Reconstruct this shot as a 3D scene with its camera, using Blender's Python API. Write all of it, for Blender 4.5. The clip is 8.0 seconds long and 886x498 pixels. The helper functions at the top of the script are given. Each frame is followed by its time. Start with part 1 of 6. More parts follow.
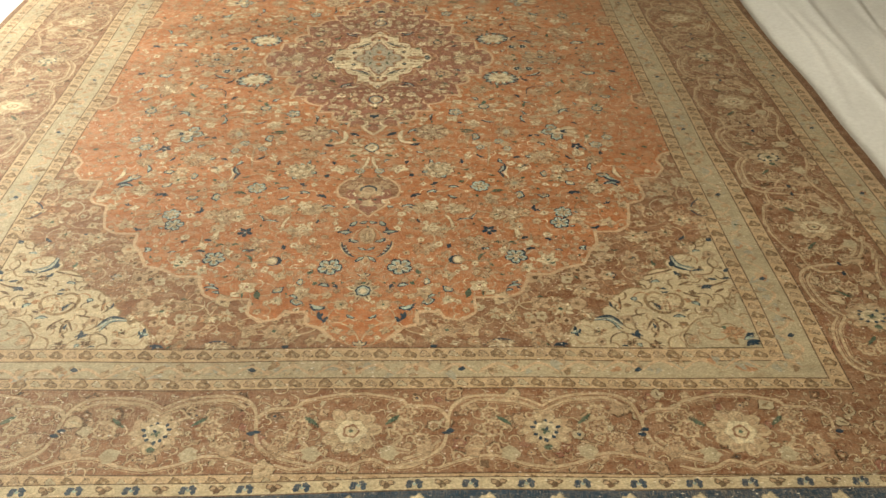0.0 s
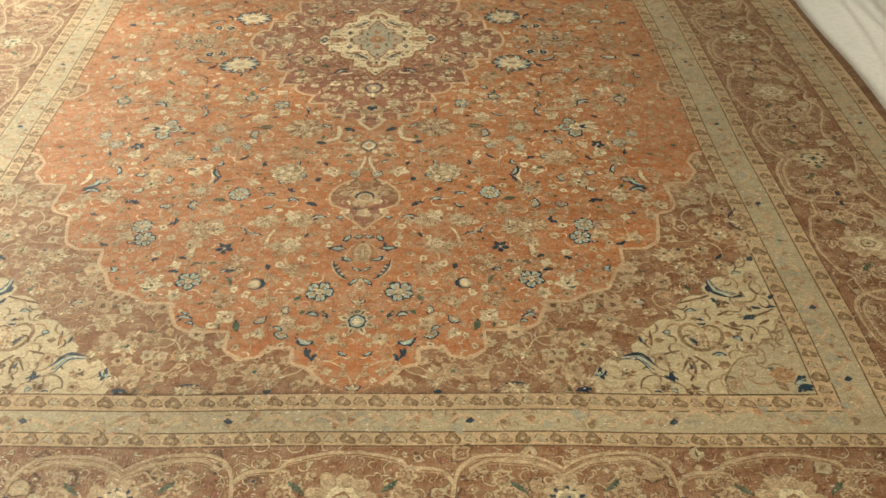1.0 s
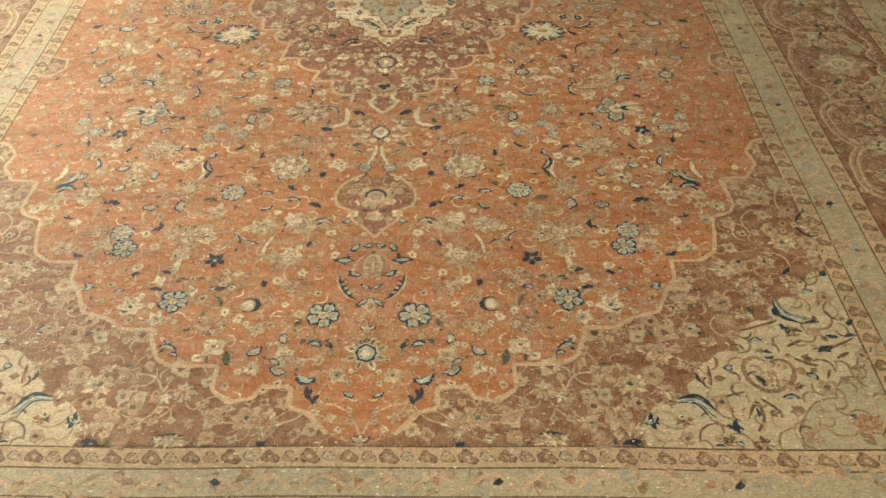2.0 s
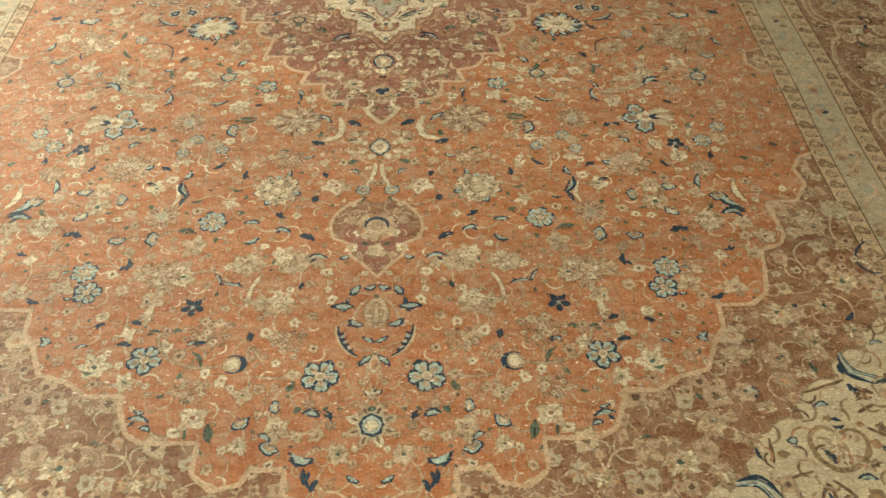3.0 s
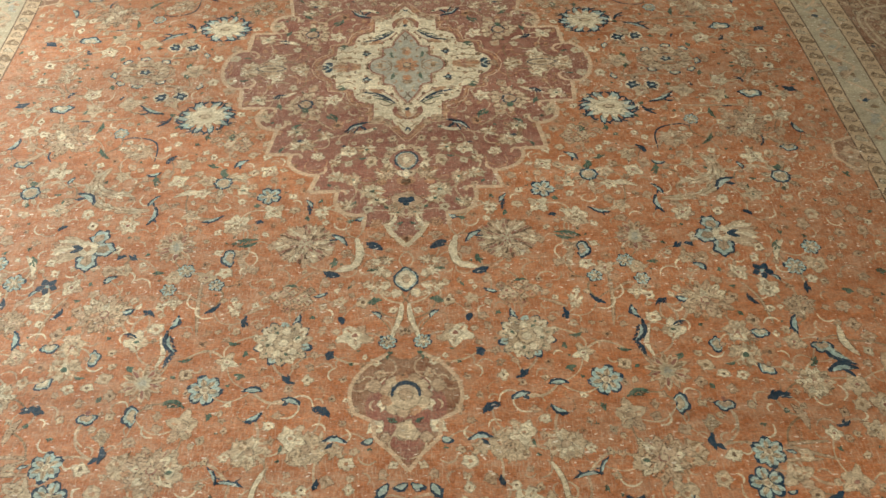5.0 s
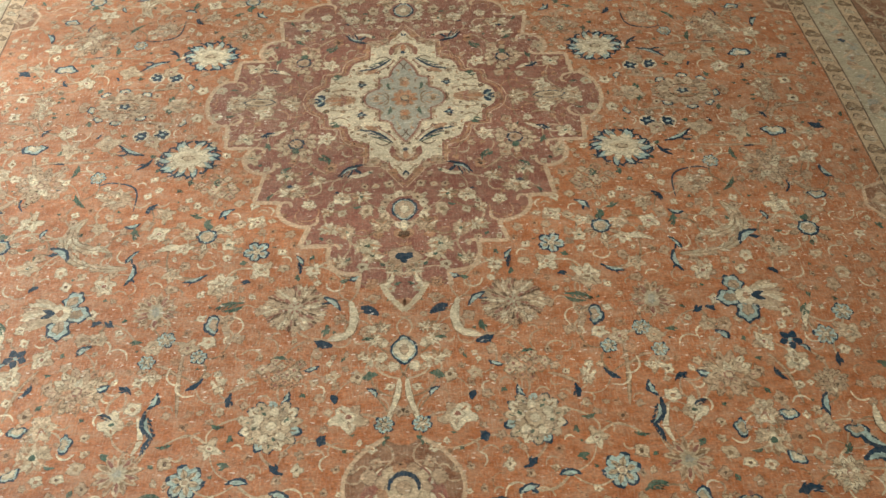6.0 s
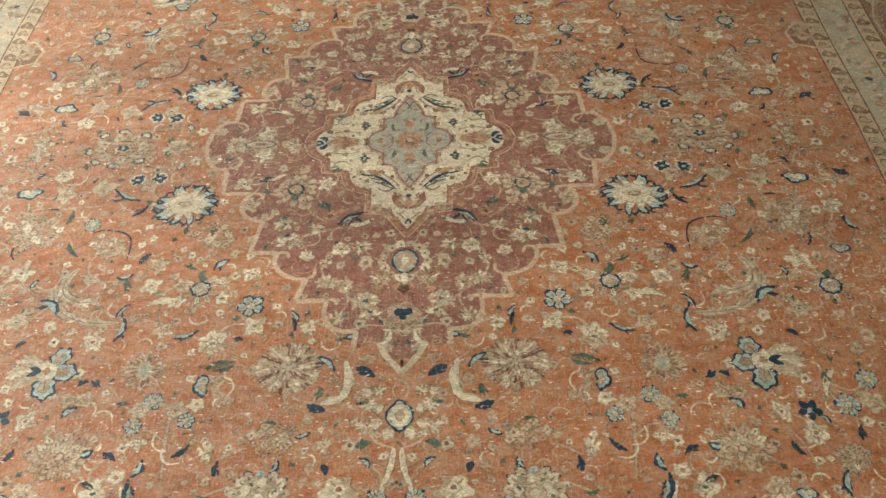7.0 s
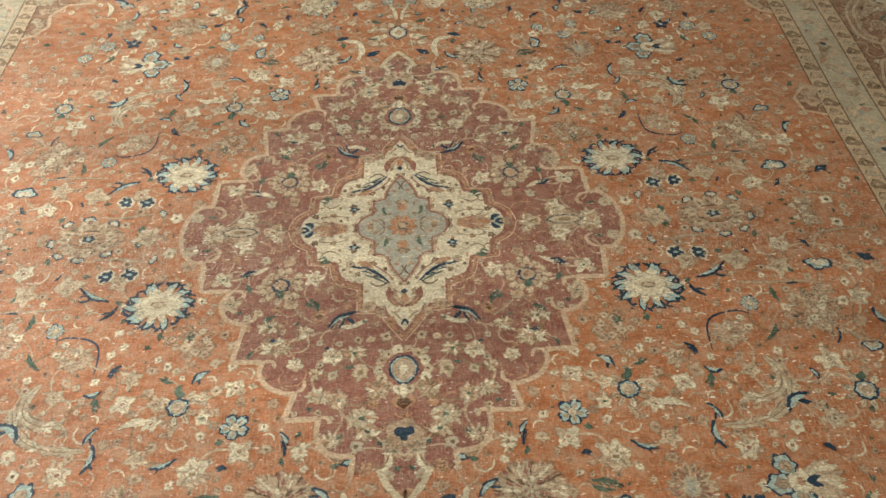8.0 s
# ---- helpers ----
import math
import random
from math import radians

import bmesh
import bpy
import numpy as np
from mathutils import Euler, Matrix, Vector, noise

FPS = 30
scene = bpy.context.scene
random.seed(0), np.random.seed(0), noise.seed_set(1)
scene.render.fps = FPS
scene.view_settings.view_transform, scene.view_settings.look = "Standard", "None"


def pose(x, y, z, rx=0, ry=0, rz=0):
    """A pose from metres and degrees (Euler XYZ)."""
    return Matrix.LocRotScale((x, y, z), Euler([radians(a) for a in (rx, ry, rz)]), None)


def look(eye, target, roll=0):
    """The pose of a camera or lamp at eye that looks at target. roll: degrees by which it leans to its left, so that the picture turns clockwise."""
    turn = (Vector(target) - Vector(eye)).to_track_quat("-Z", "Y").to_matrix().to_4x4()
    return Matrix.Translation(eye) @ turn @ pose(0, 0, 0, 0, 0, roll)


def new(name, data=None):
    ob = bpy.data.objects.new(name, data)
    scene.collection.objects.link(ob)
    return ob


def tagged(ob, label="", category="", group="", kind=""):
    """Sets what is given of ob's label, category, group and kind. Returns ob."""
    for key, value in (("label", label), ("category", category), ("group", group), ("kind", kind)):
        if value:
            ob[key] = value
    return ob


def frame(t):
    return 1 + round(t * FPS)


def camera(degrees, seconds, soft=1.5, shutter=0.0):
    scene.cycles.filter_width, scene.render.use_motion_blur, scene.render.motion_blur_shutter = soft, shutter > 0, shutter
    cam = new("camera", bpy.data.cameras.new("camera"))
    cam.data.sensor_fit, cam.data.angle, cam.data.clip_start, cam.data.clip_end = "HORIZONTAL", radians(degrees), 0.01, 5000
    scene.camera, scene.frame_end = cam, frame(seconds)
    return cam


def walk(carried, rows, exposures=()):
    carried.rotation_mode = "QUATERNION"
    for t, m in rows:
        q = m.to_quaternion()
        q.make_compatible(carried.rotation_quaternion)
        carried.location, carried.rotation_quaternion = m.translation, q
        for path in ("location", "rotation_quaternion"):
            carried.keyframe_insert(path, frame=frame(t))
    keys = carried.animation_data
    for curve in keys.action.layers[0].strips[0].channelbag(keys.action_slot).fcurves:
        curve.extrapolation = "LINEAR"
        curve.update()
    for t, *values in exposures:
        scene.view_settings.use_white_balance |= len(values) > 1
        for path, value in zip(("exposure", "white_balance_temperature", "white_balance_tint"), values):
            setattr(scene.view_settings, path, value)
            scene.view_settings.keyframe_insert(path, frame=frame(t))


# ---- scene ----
cam = camera(54.4, 8.0, 1.6)
PATH = [
    (0, (0.18, 0.094, 1.58), (0.227, 1.691, 0.377), 0.3),
    (0.5, (0.155, 0.236, 1.559), (0.211, 1.803, 0.317), 0.5),
    (1, (0.184, 0.445, 1.521), (0.222, 1.984, 0.244), 0.3),
    (1.5, (0.202, 0.608, 1.477), (0.203, 2.103, 0.149), -0.3),
    (1.7, (0.201, 0.686, 1.464), (0.184, 2.164, 0.117), -1.0),
    (2.8, (0.111, 1.064, 1.389), (0.152, 2.456, -0.046), 0.1),
    (3, (0.119, 1.122, 1.376), (0.152, 2.509, -0.065), -0.0),
    (3.5, (0.144, 1.252, 1.349), (0.132, 2.59, -0.136), -1.0),
    (4, (0.14, 1.365, 1.345), (0.093, 2.701, -0.142), -2.0),
    (4.5, (0.099, 1.516, 1.346), (0.084, 2.85, -0.145), -1.4),
    (5, (0.06, 1.629, 1.348), (0.082, 2.994, -0.114), -0.9),
    (5.2, (0.05, 1.659, 1.351), (0.087, 3.023, -0.111), -0.6),
    (6.3, (0.09, 1.924, 1.366), (0.086, 3.236, -0.144), -1.7),
    (6.5, (0.11, 1.95, 1.361), (0.084, 3.269, -0.142), -2.1),
    (7, (0.122, 1.985, 1.373), (0.078, 3.316, -0.119), -2.7),
    (7.5, (0.097, 2.102, 1.372), (0.083, 3.438, -0.116), -2.2),
    (8, (0.065, 2.225, 1.379), (0.091, 3.576, -0.096), -1.5),
]
walk(cam, [(t, look(eye, target, roll)) for t, eye, target, roll in PATH],
     [(0, -0.16, 7900, 6), (1.7, -0.14, 7950, 4), (3.2, -0.12, 7400, 3), (4.5, -0.23, 6750, 4), (7, -0.27, 6500, 6), (8, -0.20, 6550, 6)])

# ---- light ----
world = bpy.data.worlds.new("world")
scene.world = world
world.use_nodes = True
wbg = world.node_tree.nodes["Background"]
wbg.inputs["Color"].default_value = (0.75, 0.82, 1.0, 1)
wbg.inputs["Strength"].default_value = 0.25


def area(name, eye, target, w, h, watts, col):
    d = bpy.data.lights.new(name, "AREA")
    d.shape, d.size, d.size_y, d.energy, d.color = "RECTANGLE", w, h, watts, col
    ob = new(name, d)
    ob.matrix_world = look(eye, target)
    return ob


area("window_daylight", (-2.95, 3.6, 1.72), (0, 2.8, 0.2), 3.5, 1.45, 190, (1.0, 0.98, 0.93))
area("far_window_daylight", (-2.95, 6.9, 1.72), (0, 5.0, 0.2), 1.4, 1.45, 36, (1.0, 0.98, 0.93))
# added warm fill without a fixture, brightens the near right part of the rug
area("overhead_fill_light", (0.8, 0.1, 2.68), (0.8, 0.1, 0), 2.2, 2.2, 54, (1.0, 0.93, 0.80))


# ---- materials ----
def nodes_of(name):
    m = bpy.data.materials.new(name)
    m.use_nodes = True
    nt = m.node_tree
    return m, nt, nt.nodes["Principled BSDF"]


def node(nt, kind, **sets):
    n = nt.nodes.new(kind)
    for k, val in sets.items():
        if k in n.inputs:
            n.inputs[k].default_value = val
    return n


def noise_at(nt, coord, scale, detail=2.0, stretch=(1, 1, 1), rough=0.5):
    mp = nt.nodes.new("ShaderNodeMapping")
    mp.inputs["Scale"].default_value = stretch
    nt.links.new(coord, mp.inputs["Vector"])
    n = node(nt, "ShaderNodeTexNoise", Scale=scale, Detail=detail, Roughness=rough)
    nt.links.new(mp.outputs["Vector"], n.inputs["Vector"])
    return n.outputs["Fac"]


def remap(nt, value, a, b, c, d):
    n = nt.nodes.new("ShaderNodeMapRange")
    for key, x in (("From Min", a), ("From Max", b), ("To Min", c), ("To Max", d)):
        n.inputs[key].default_value = x
    nt.links.new(value, n.inputs["Value"])
    return n.outputs["Result"]


def times(nt, a, b, op="MULTIPLY"):
    n = nt.nodes.new("ShaderNodeMath")
    n.operation = op
    for i, x in enumerate((a, b)):
        if isinstance(x, float):
            n.inputs[i].default_value = x
        else:
            nt.links.new(x, n.inputs[i])
    return n.outputs[0]


def mix(nt, fac, a, b, kind="MIX"):
    n = nt.nodes.new("ShaderNodeMix")
    n.data_type, n.blend_type = "RGBA", kind
    for i, x in ((0, fac), (6, a), (7, b)):
        if isinstance(x, (float, tuple)):
            n.inputs[i].default_value = x if isinstance(x, float) else (*x, 1)
        else:
            nt.links.new(x, n.inputs[i])
    return n.outputs[2]


def wool(name, col, worn=0.45, thin=0.0, fade=0.25, sparse=0.0):
    """Old knotted wool: abrash, knot grain, faded clouds, weft-wise wear down to the pale cotton, loose bright fibres."""
    m, nt, bsdf = nodes_of(name)
    geo = nt.nodes.new("ShaderNodeNewGeometry").outputs["Position"]
    abrash = noise_at(nt, geo, 1.0, 4.0, (1.2, 5.0, 1.0), 0.55)
    clouds = noise_at(nt, geo, 26.0, 4.0, (0.8, 1.3, 1.0), 0.62)
    knots = noise_at(nt, geo, 190.0, 2.0, (0.85, 1.25, 1.0), 0.75)
    tufts = noise_at(nt, geo, 62.0, 3.0, (0.8, 1.35, 1.0), 0.6)
    streak = noise_at(nt, geo, 1.0, 4.0, (90.0, 230.0, 1.0), 0.65)
    warps = noise_at(nt, geo, 1.0, 2.0, (330.0, 60.0, 1.0), 0.5)
    bands = noise_at(nt, geo, 1.0, 3.0, (0.7, 4.5, 1.0), 0.6)
    fibre = noise_at(nt, geo, 1.0, 1.0, (70.0, 165.0, 1.0), 0.5)
    tone = times(nt, remap(nt, abrash, 0.3, 0.7, 0.78, 1.20), times(nt, remap(nt, knots, 0.25, 0.75, 0.52, 1.48), remap(nt, tufts, 0.3, 0.7, 0.80, 1.20)))
    scaled = nt.nodes.new("ShaderNodeVectorMath")
    scaled.operation = "SCALE"
    scaled.inputs[0].default_value = col
    nt.links.new(tone, scaled.inputs["Scale"])
    faded = mix(nt, remap(nt, clouds, 0.44, 0.68, 0.0, fade), scaled.outputs[0], (0.52, 0.39, 0.27))
    deep = mix(nt, remap(nt, clouds, 0.48, 0.30, 0.0, 0.55), faded, (col[0] * 0.72, col[1] * 0.58, col[2] * 0.50))
    wear = times(nt, remap(nt, times(nt, streak, warps, "MAXIMUM"), 0.52, 0.68, 0.0, 1.0), remap(nt, bands, 0.36, 0.64, 0.16, worn * 1.25))
    worn_col = mix(nt, wear, deep, (0.56, 0.45, 0.33))
    specks = times(nt, remap(nt, fibre, 0.680, 0.720, 0.0, 1.0), remap(nt, bands, 0.36, 0.62, 0.15, 1.0))
    final = mix(nt, specks, worn_col, (0.84, 0.78, 0.66))
    nt.links.new(final, bsdf.inputs["Base Color"])
    if thin:
        fine = times(nt, remap(nt, noise_at(nt, geo, 1.0, 3.0, (190.0, 260.0, 1.0), 0.6), 0.46 - 0.1 * sparse, 0.62 - 0.06 * sparse, 0.0, 1.0), remap(nt, noise_at(nt, geo, 11.0, 3.0), 0.36, 0.66, 0.10 + 0.6 * sparse, min(0.97, thin + sparse)))
        soft = remap(nt, noise_at(nt, geo, 48.0, 3.0, (1.0, 1.4, 1.0), 0.6), 0.45, 0.68, 0.45 * sparse, min(0.95, thin * 0.75 + sparse))
        nt.links.new(times(nt, 1.0, times(nt, fine, soft, "MAXIMUM"), "SUBTRACT"), bsdf.inputs["Alpha"])
    bsdf.inputs["Roughness"].default_value = 0.50
    bsdf.inputs["Specular IOR Level"].default_value = 0.36
    bsdf.inputs["Sheen Weight"].default_value = 0.05
    bsdf.inputs["Sheen Tint"].default_value = (1.0, 0.88, 0.68, 1)
    bsdf.inputs["Sheen Roughness"].default_value = 0.45
    bump = nt.nodes.new("ShaderNodeBump")
    bump.inputs["Strength"].default_value = 0.6
    bump.inputs["Distance"].default_value = 0.003
    ripple = noise_at(nt, geo, 2.2, 3.0, (0.6, 2.2, 1.0))
    relief = times(nt, times(nt, times(nt, knots, streak, "ADD"), times(nt, clouds, 1.6), "ADD"), times(nt, ripple, 11.0), "ADD")
    nt.links.new(relief, bump.inputs["Height"])
    nt.links.new(bump.outputs["Normal"], bsdf.inputs["Normal"])
    return m


RUST = wool("wool_rust", (0.385, 0.138, 0.050), 0.46, 0.0, 0.38)
ROSE = wool("wool_rose_brown", (0.235, 0.088, 0.060), 0.38, 0.0, 0.15)
UMBER = wool("wool_umber", (0.205, 0.090, 0.043), 0.40, 0.0, 0.32)
PALE = wool("wool_pale_cream", (0.52, 0.45, 0.305), 0.3)
LINE = wool("wool_rosy_tan", (0.51, 0.37, 0.24), 0.35)
SAGE = wool("wool_sage_grey", (0.40, 0.355, 0.245), 0.4)
GREY = wool("wool_blue_grey", (0.31, 0.315, 0.26), 0.4)
GUARD = wool("wool_sand", (0.48, 0.355, 0.22), 0.4)
SELVAGE = wool("wool_selvage", (0.17, 0.080, 0.042), 0.2)
BLUE = wool("wool_deep_blue", (0.012, 0.045, 0.085), 0.3, 0.0, 0.1)
HALO = {}


def yarn(name, col, worn, thin, fade=0.25, soft=False):
    """A motif's wool, and the same wool thinly mingled with its neighbour along the motif's edge."""
    m = wool(name, col, worn, thin, fade)
    if soft:
        HALO[m] = wool(name + "_mingled", col, worn, thin, fade, 0.5)
    return m


CREAM = yarn("wool_cream", (0.68, 0.605, 0.43), 0.28, 0.44, 0.15, True)
TAN = yarn("wool_tan", (0.475, 0.345, 0.225), 0.4, 0.58, 0.25, True)
SAND = yarn("wool_worn_sand", (0.54, 0.43, 0.285), 0.4, 0.48, 0.25, True)
PEACH = yarn("wool_peach", (0.45, 0.245, 0.135), 0.3, 0.7)
SKY = yarn("wool_pale_blue", (0.37, 0.50, 0.46), 0.3, 0.42)
NAVY = yarn("wool_navy", (0.002, 0.031, 0.064), 0.03, 0.10, 0.03)
GREEN = yarn("wool_green", (0.045, 0.110, 0.078), 0.25, 0.55, 0.15)
BROWN = yarn("wool_dark_brown", (0.13, 0.072, 0.038), 0.3, 0.75, 0.15)
FAWN = yarn("wool_fawn", (0.28, 0.185, 0.102), 0.4, 0.6)
TEAL = "outlined"

# ---- shapes woven into the pile ----
CENTRE_Y = 3.562
STEP = 0.00008
tally = {}
spare = {}
taken = []
counter = [0]


def warp(u, v):
    """From the rug's own square (v towards its near end) to the floor: the weave is slightly out of square."""
    du = 0.0028 * math.sin(4.7 * v + 0.8) + 0.0015 * math.sin(11.3 * v + 2.0 * u)
    dv = 0.0030 * math.sin(4.1 * u + 0.5) + 0.0015 * math.sin(10.7 * u + 1.6 * v)
    return u + 0.004 * v + du, CENTRE_Y - v * (1 + (0.01 * u if v > 0 else 0.0)) + dv, 0.0


class Motif:
    def __init__(self):
        self.verts, self.faces, self.slots, self.mats, self.laid = [], [], [], [], 0

    def slot(self, mat):
        if mat not in self.mats:
            self.mats.append(mat)
        return self.mats.index(mat)

    def height(self, layer):
        """Each patch lies a hair above the one before it."""
        self.laid += 1
        return layer * STEP + (self.laid % 23) * 1.1e-6

    def poly(self, pts, mat, layer):
        """A filled patch of pile round its middle."""
        if mat in HALO:
            cx, cy = sum(p[0] for p in pts) / len(pts), sum(p[1] for p in pts) / len(pts)
            q = sum(math.hypot(p[0] - cx, p[1] - cy) for p in pts) / len(pts)
            if q > 0.003:
                g = 1 + min(0.0022 / q, 0.35)
                self.fan(ragged([(cx + (p[0] - cx) * g, cy + (p[1] - cy) * g) for p in pts], 0.006, 0.0012), HALO[mat], layer - 0.3)
        return self.fan(ragged(pts), mat, layer)

    def fan(self, pts, mat, layer):
        k, s, z = len(self.verts), self.slot(mat), self.height(layer)
        n = len(pts)
        self.verts.append((sum(p[0] for p in pts) / n, sum(p[1] for p in pts) / n, z))
        self.verts.extend((p[0], p[1], z) for p in pts)
        for i in range(n):
            self.faces.append((k, k + 1 + i, k + 1 + (i + 1) % n))
            self.slots.append(s)
        return self

    def ribbon(self, pts, w, mat, layer, taper=0.35):
        """A narrow line of pile along a smooth curve."""
        pts = smooth(pts)
        k, s, z, n = len(self.verts), self.slot(mat), self.height(layer), len(pts)
        for i, p in enumerate(pts):
            a, b = pts[max(0, i - 1)], pts[min(n - 1, i + 1)]
            dx, dy = b[0] - a[0], b[1] - a[1]
            d = math.hypot(dx, dy) or 1.0
            f = i / (n - 1)
            h = 0.5 * w * (taper + (1 - taper) * math.sin(math.pi * min(1, max(0, f))) ** 0.6) * random.uniform(0.75, 1.2)
            self.verts += [(p[0] - dy / d * h, p[1] + dx / d * h, z), (p[0] + dy / d * h, p[1] - dx / d * h, z)]
            if i:
                j = k + 2 * i
                self.faces.append((j - 2, j - 1, j + 1, j))
                self.slots.append(s)
        return self

    def area(self, pts, mat, layer):
        """A large outline of any shape."""
        from mathutils.geometry import tessellate_polygon
        k, s, z = len(self.verts), self.slot(mat), layer * STEP
        self.verts.extend((p[0], p[1], z) for p in pts)
        for tri in tessellate_polygon([[Vector((p[0], p[1], 0)) for p in pts]]):
            self.faces.append(tuple(k + i for i in tri))
            self.slots.append(s)
        return self

    def mesh(self, name):
        me = bpy.data.meshes.new(name)
        me.from_pydata([(x, -y, z) for x, y, z in self.verts], [], [f[::-1] for f in self.faces])
        for m in self.mats:
            me.materials.append(m)
        me.polygons.foreach_set("material_index", self.slots)
        me.update()
        return me

    def moved(self, u, v, su, sv, dz):
        return [(u + x * su, v + y * sv, z + dz) for x, y, z in self.verts]


def ragged(pts, grain=0.0040, depth=0.0015):
    """An outline that steps from knot to knot."""
    out = []
    for (a, b), (c, d) in zip(pts, pts[1:] + pts[:1]):
        n = max(1, min(6, round(math.hypot(c - a, d - b) / grain)))
        for i in range(n):
            f = i / n
            out.append((a + (c - a) * f + random.uniform(-depth, depth), b + (d - b) * f + random.uniform(-depth, depth)))
    return out


def smooth(pts, steps=5):
    if len(pts) < 3:
        (a, b), (c, d) = pts[0], pts[-1]
        return [(a + (c - a) * i / steps, b + (d - b) * i / steps) for i in range(steps + 1)]
    p = [pts[0], *pts, pts[-1]]
    out = []
    for i in range(1, len(p) - 2):
        for s in range(steps):
            t = s / steps
            out.append(tuple(0.5 * (2 * p[i][c] + (p[i + 1][c] - p[i - 1][c]) * t
                                    + (2 * p[i - 1][c] - 5 * p[i][c] + 4 * p[i + 1][c] - p[i + 2][c]) * t * t
                                    + (3 * p[i][c] - p[i - 1][c] - 3 * p[i + 1][c] + p[i + 2][c]) * t ** 3) for c in (0, 1)))
    return out + [pts[-1]]


def place(name, mo, u, v, parent, label="", limit=300, mirror=True):
    """The motif in each quarter of the rug where the design repeats it."""
    me = None
    for sv in ((1, -1) if mirror and abs(v) > 0.012 else (1,)):
        for su in ((1, -1) if mirror and abs(u) > 0.006 else (1,)):
            counter[0] += 1
            dz = (counter[0] % 31) * 1.7e-6
            x, y, _ = warp(u * su, v * sv)
            if tally.get(name, 0) < limit:
                tally[name] = tally.get(name, 0) + 1
                me = me or mo.mesh(name)
                ob = new(name, me)
                ob.location, ob.scale = (x, y - CENTRE_Y, dz), (su, sv, 1)
                ob.parent = parent
                if label:
                    tagged(ob, label)
            else:
                big = spare.setdefault((name, parent.name), (Motif(), parent))[0]
                k = len(big.verts)
                big.verts += [(x + a * su, CENTRE_Y - y + b * sv, z + dz) for a, b, z in mo.verts]
                big.faces += [tuple(k + i for i in (f if su * sv > 0 else f[::-1])) for f in mo.faces]
                big.slots += [big.slot(mo.mats[s]) for s in mo.slots]


def wavy(r, n, lobes=0, depth=0.0, rx=1.0, ry=1.0, turn=0.0, rough=0.06, cx=0.0, cy=0.0):
    pts = []
    for i in range(n):
        a = 2 * math.pi * i / n
        q = r * (1 + depth * math.cos(lobes * a)) * random.uniform(1 - rough, 1 + rough)
        x, y = q * rx * math.cos(a), q * ry * math.sin(a)
        pts.append((cx + x * math.cos(turn) - y * math.sin(turn), cy + x * math.sin(turn) + y * math.cos(turn)))
    return pts


def petals(mo, n, r, length, width, mat, layer, start=0.0, cx=0.0, cy=0.0, loose=1.0):
    for i in range(n):
        a = start + 2 * math.pi * i / n
        f, a = 1 + loose * random.uniform(-0.14, 0.14), a + loose * random.uniform(-0.10, 0.10)
        mo.poly(wavy(1, 10, 0, 0, length * f, width / f, a, 0.12, cx + r * f * math.cos(a), cy + r * f * math.sin(a)), mat, layer)


PARENT = [None]


def note(u, v, r):
    taken.append((u, v, r))


def rosette(u, v, r):
    """Notched petals, thinly outlined, with a brown rib down each."""
    m, n = Motif(), random.choice((5, 6))
    a, r = random.uniform(0, 1), r * 0.94
    petals(m, n, r * 0.62, r * 0.44, r * (0.46 if n == 5 else 0.38), NAVY, 8, a, loose=0.3)
    for i in range(n):
        b = a + 2 * math.pi * i / n
        for g in (-0.20, 0.20):
            m.poly(wavy(1, 10, 0, 0, r * 0.31, r * 0.20, b + g, 0.12, r * 0.62 * math.cos(b + g), r * 0.62 * math.sin(b + g)), SKY, 9)
        m.poly(wavy(1, 9, 0, 0, r * 0.22, r * 0.13, b, 0.12, r * 0.46 * math.cos(b), r * 0.46 * math.sin(b)), SAND, 9.5)
        spike(m, (r * 0.25 * math.cos(b), r * 0.25 * math.sin(b)), (r * 0.80 * math.cos(b), r * 0.80 * math.sin(b)), r * 0.09, FAWN, 10)
    m.poly(wavy(r * 0.24, 9), CREAM, 10)
    m.poly(wavy(r * 0.12, 8), TAN, 11)
    note(u, v, r)
    place("rosette", m, u, v, PARENT[0], "grey-blue rosette with notched petals outlined in navy")


def star_flower(u, v, r):
    m, n = Motif(), 13
    for i in range(n):
        a = 2 * math.pi * (i + random.uniform(-0.15, 0.15)) / n
        hook = random.choice((-0.26, 0.24))
        q = r * random.uniform(0.96, 1.12)
        at = lambda f, g=0.0: (1.05 * q * f * math.cos(a + g), 0.95 * q * f * math.sin(a + g))
        spike(m, at(0.50), at(1.06, hook * 0.6), r * 0.34, NAVY, 7, 0.1)
        spike(m, at(0.78), at(1.10, hook * 1.5), r * 0.10, NAVY, 7.5)
        spike(m, at(0.86, 0.1), at(0.98, -hook), r * 0.11, NAVY, 7.5)
        spike(m, at(0.40), at(0.98, hook * 0.5), r * 0.23, SKY, 8, 0.1)
        spike(m, at(0.20), at(0.76, hook * 0.3), r * 0.26, CREAM, 9)
    m.poly(wavy(r * 0.52, 28, n, 0.08, 1.08, 0.92), CREAM, 9.5)
    m.poly(wavy(r * 0.34, 20, 9, 0.10, 1.15, 0.85), PALE, 10)
    m.poly(wavy(r * 0.16, 10, 0, 0, 1.6, 0.8), FAWN, 11)
    m.poly(wavy(r * 0.11, 10, 0, 0, 1.6, 0.7), SAND, 12)
    note(u, v, r)
    place("star_flower", m, u, v, PARENT[0], "large cream star flower with hooked blue petal tips")


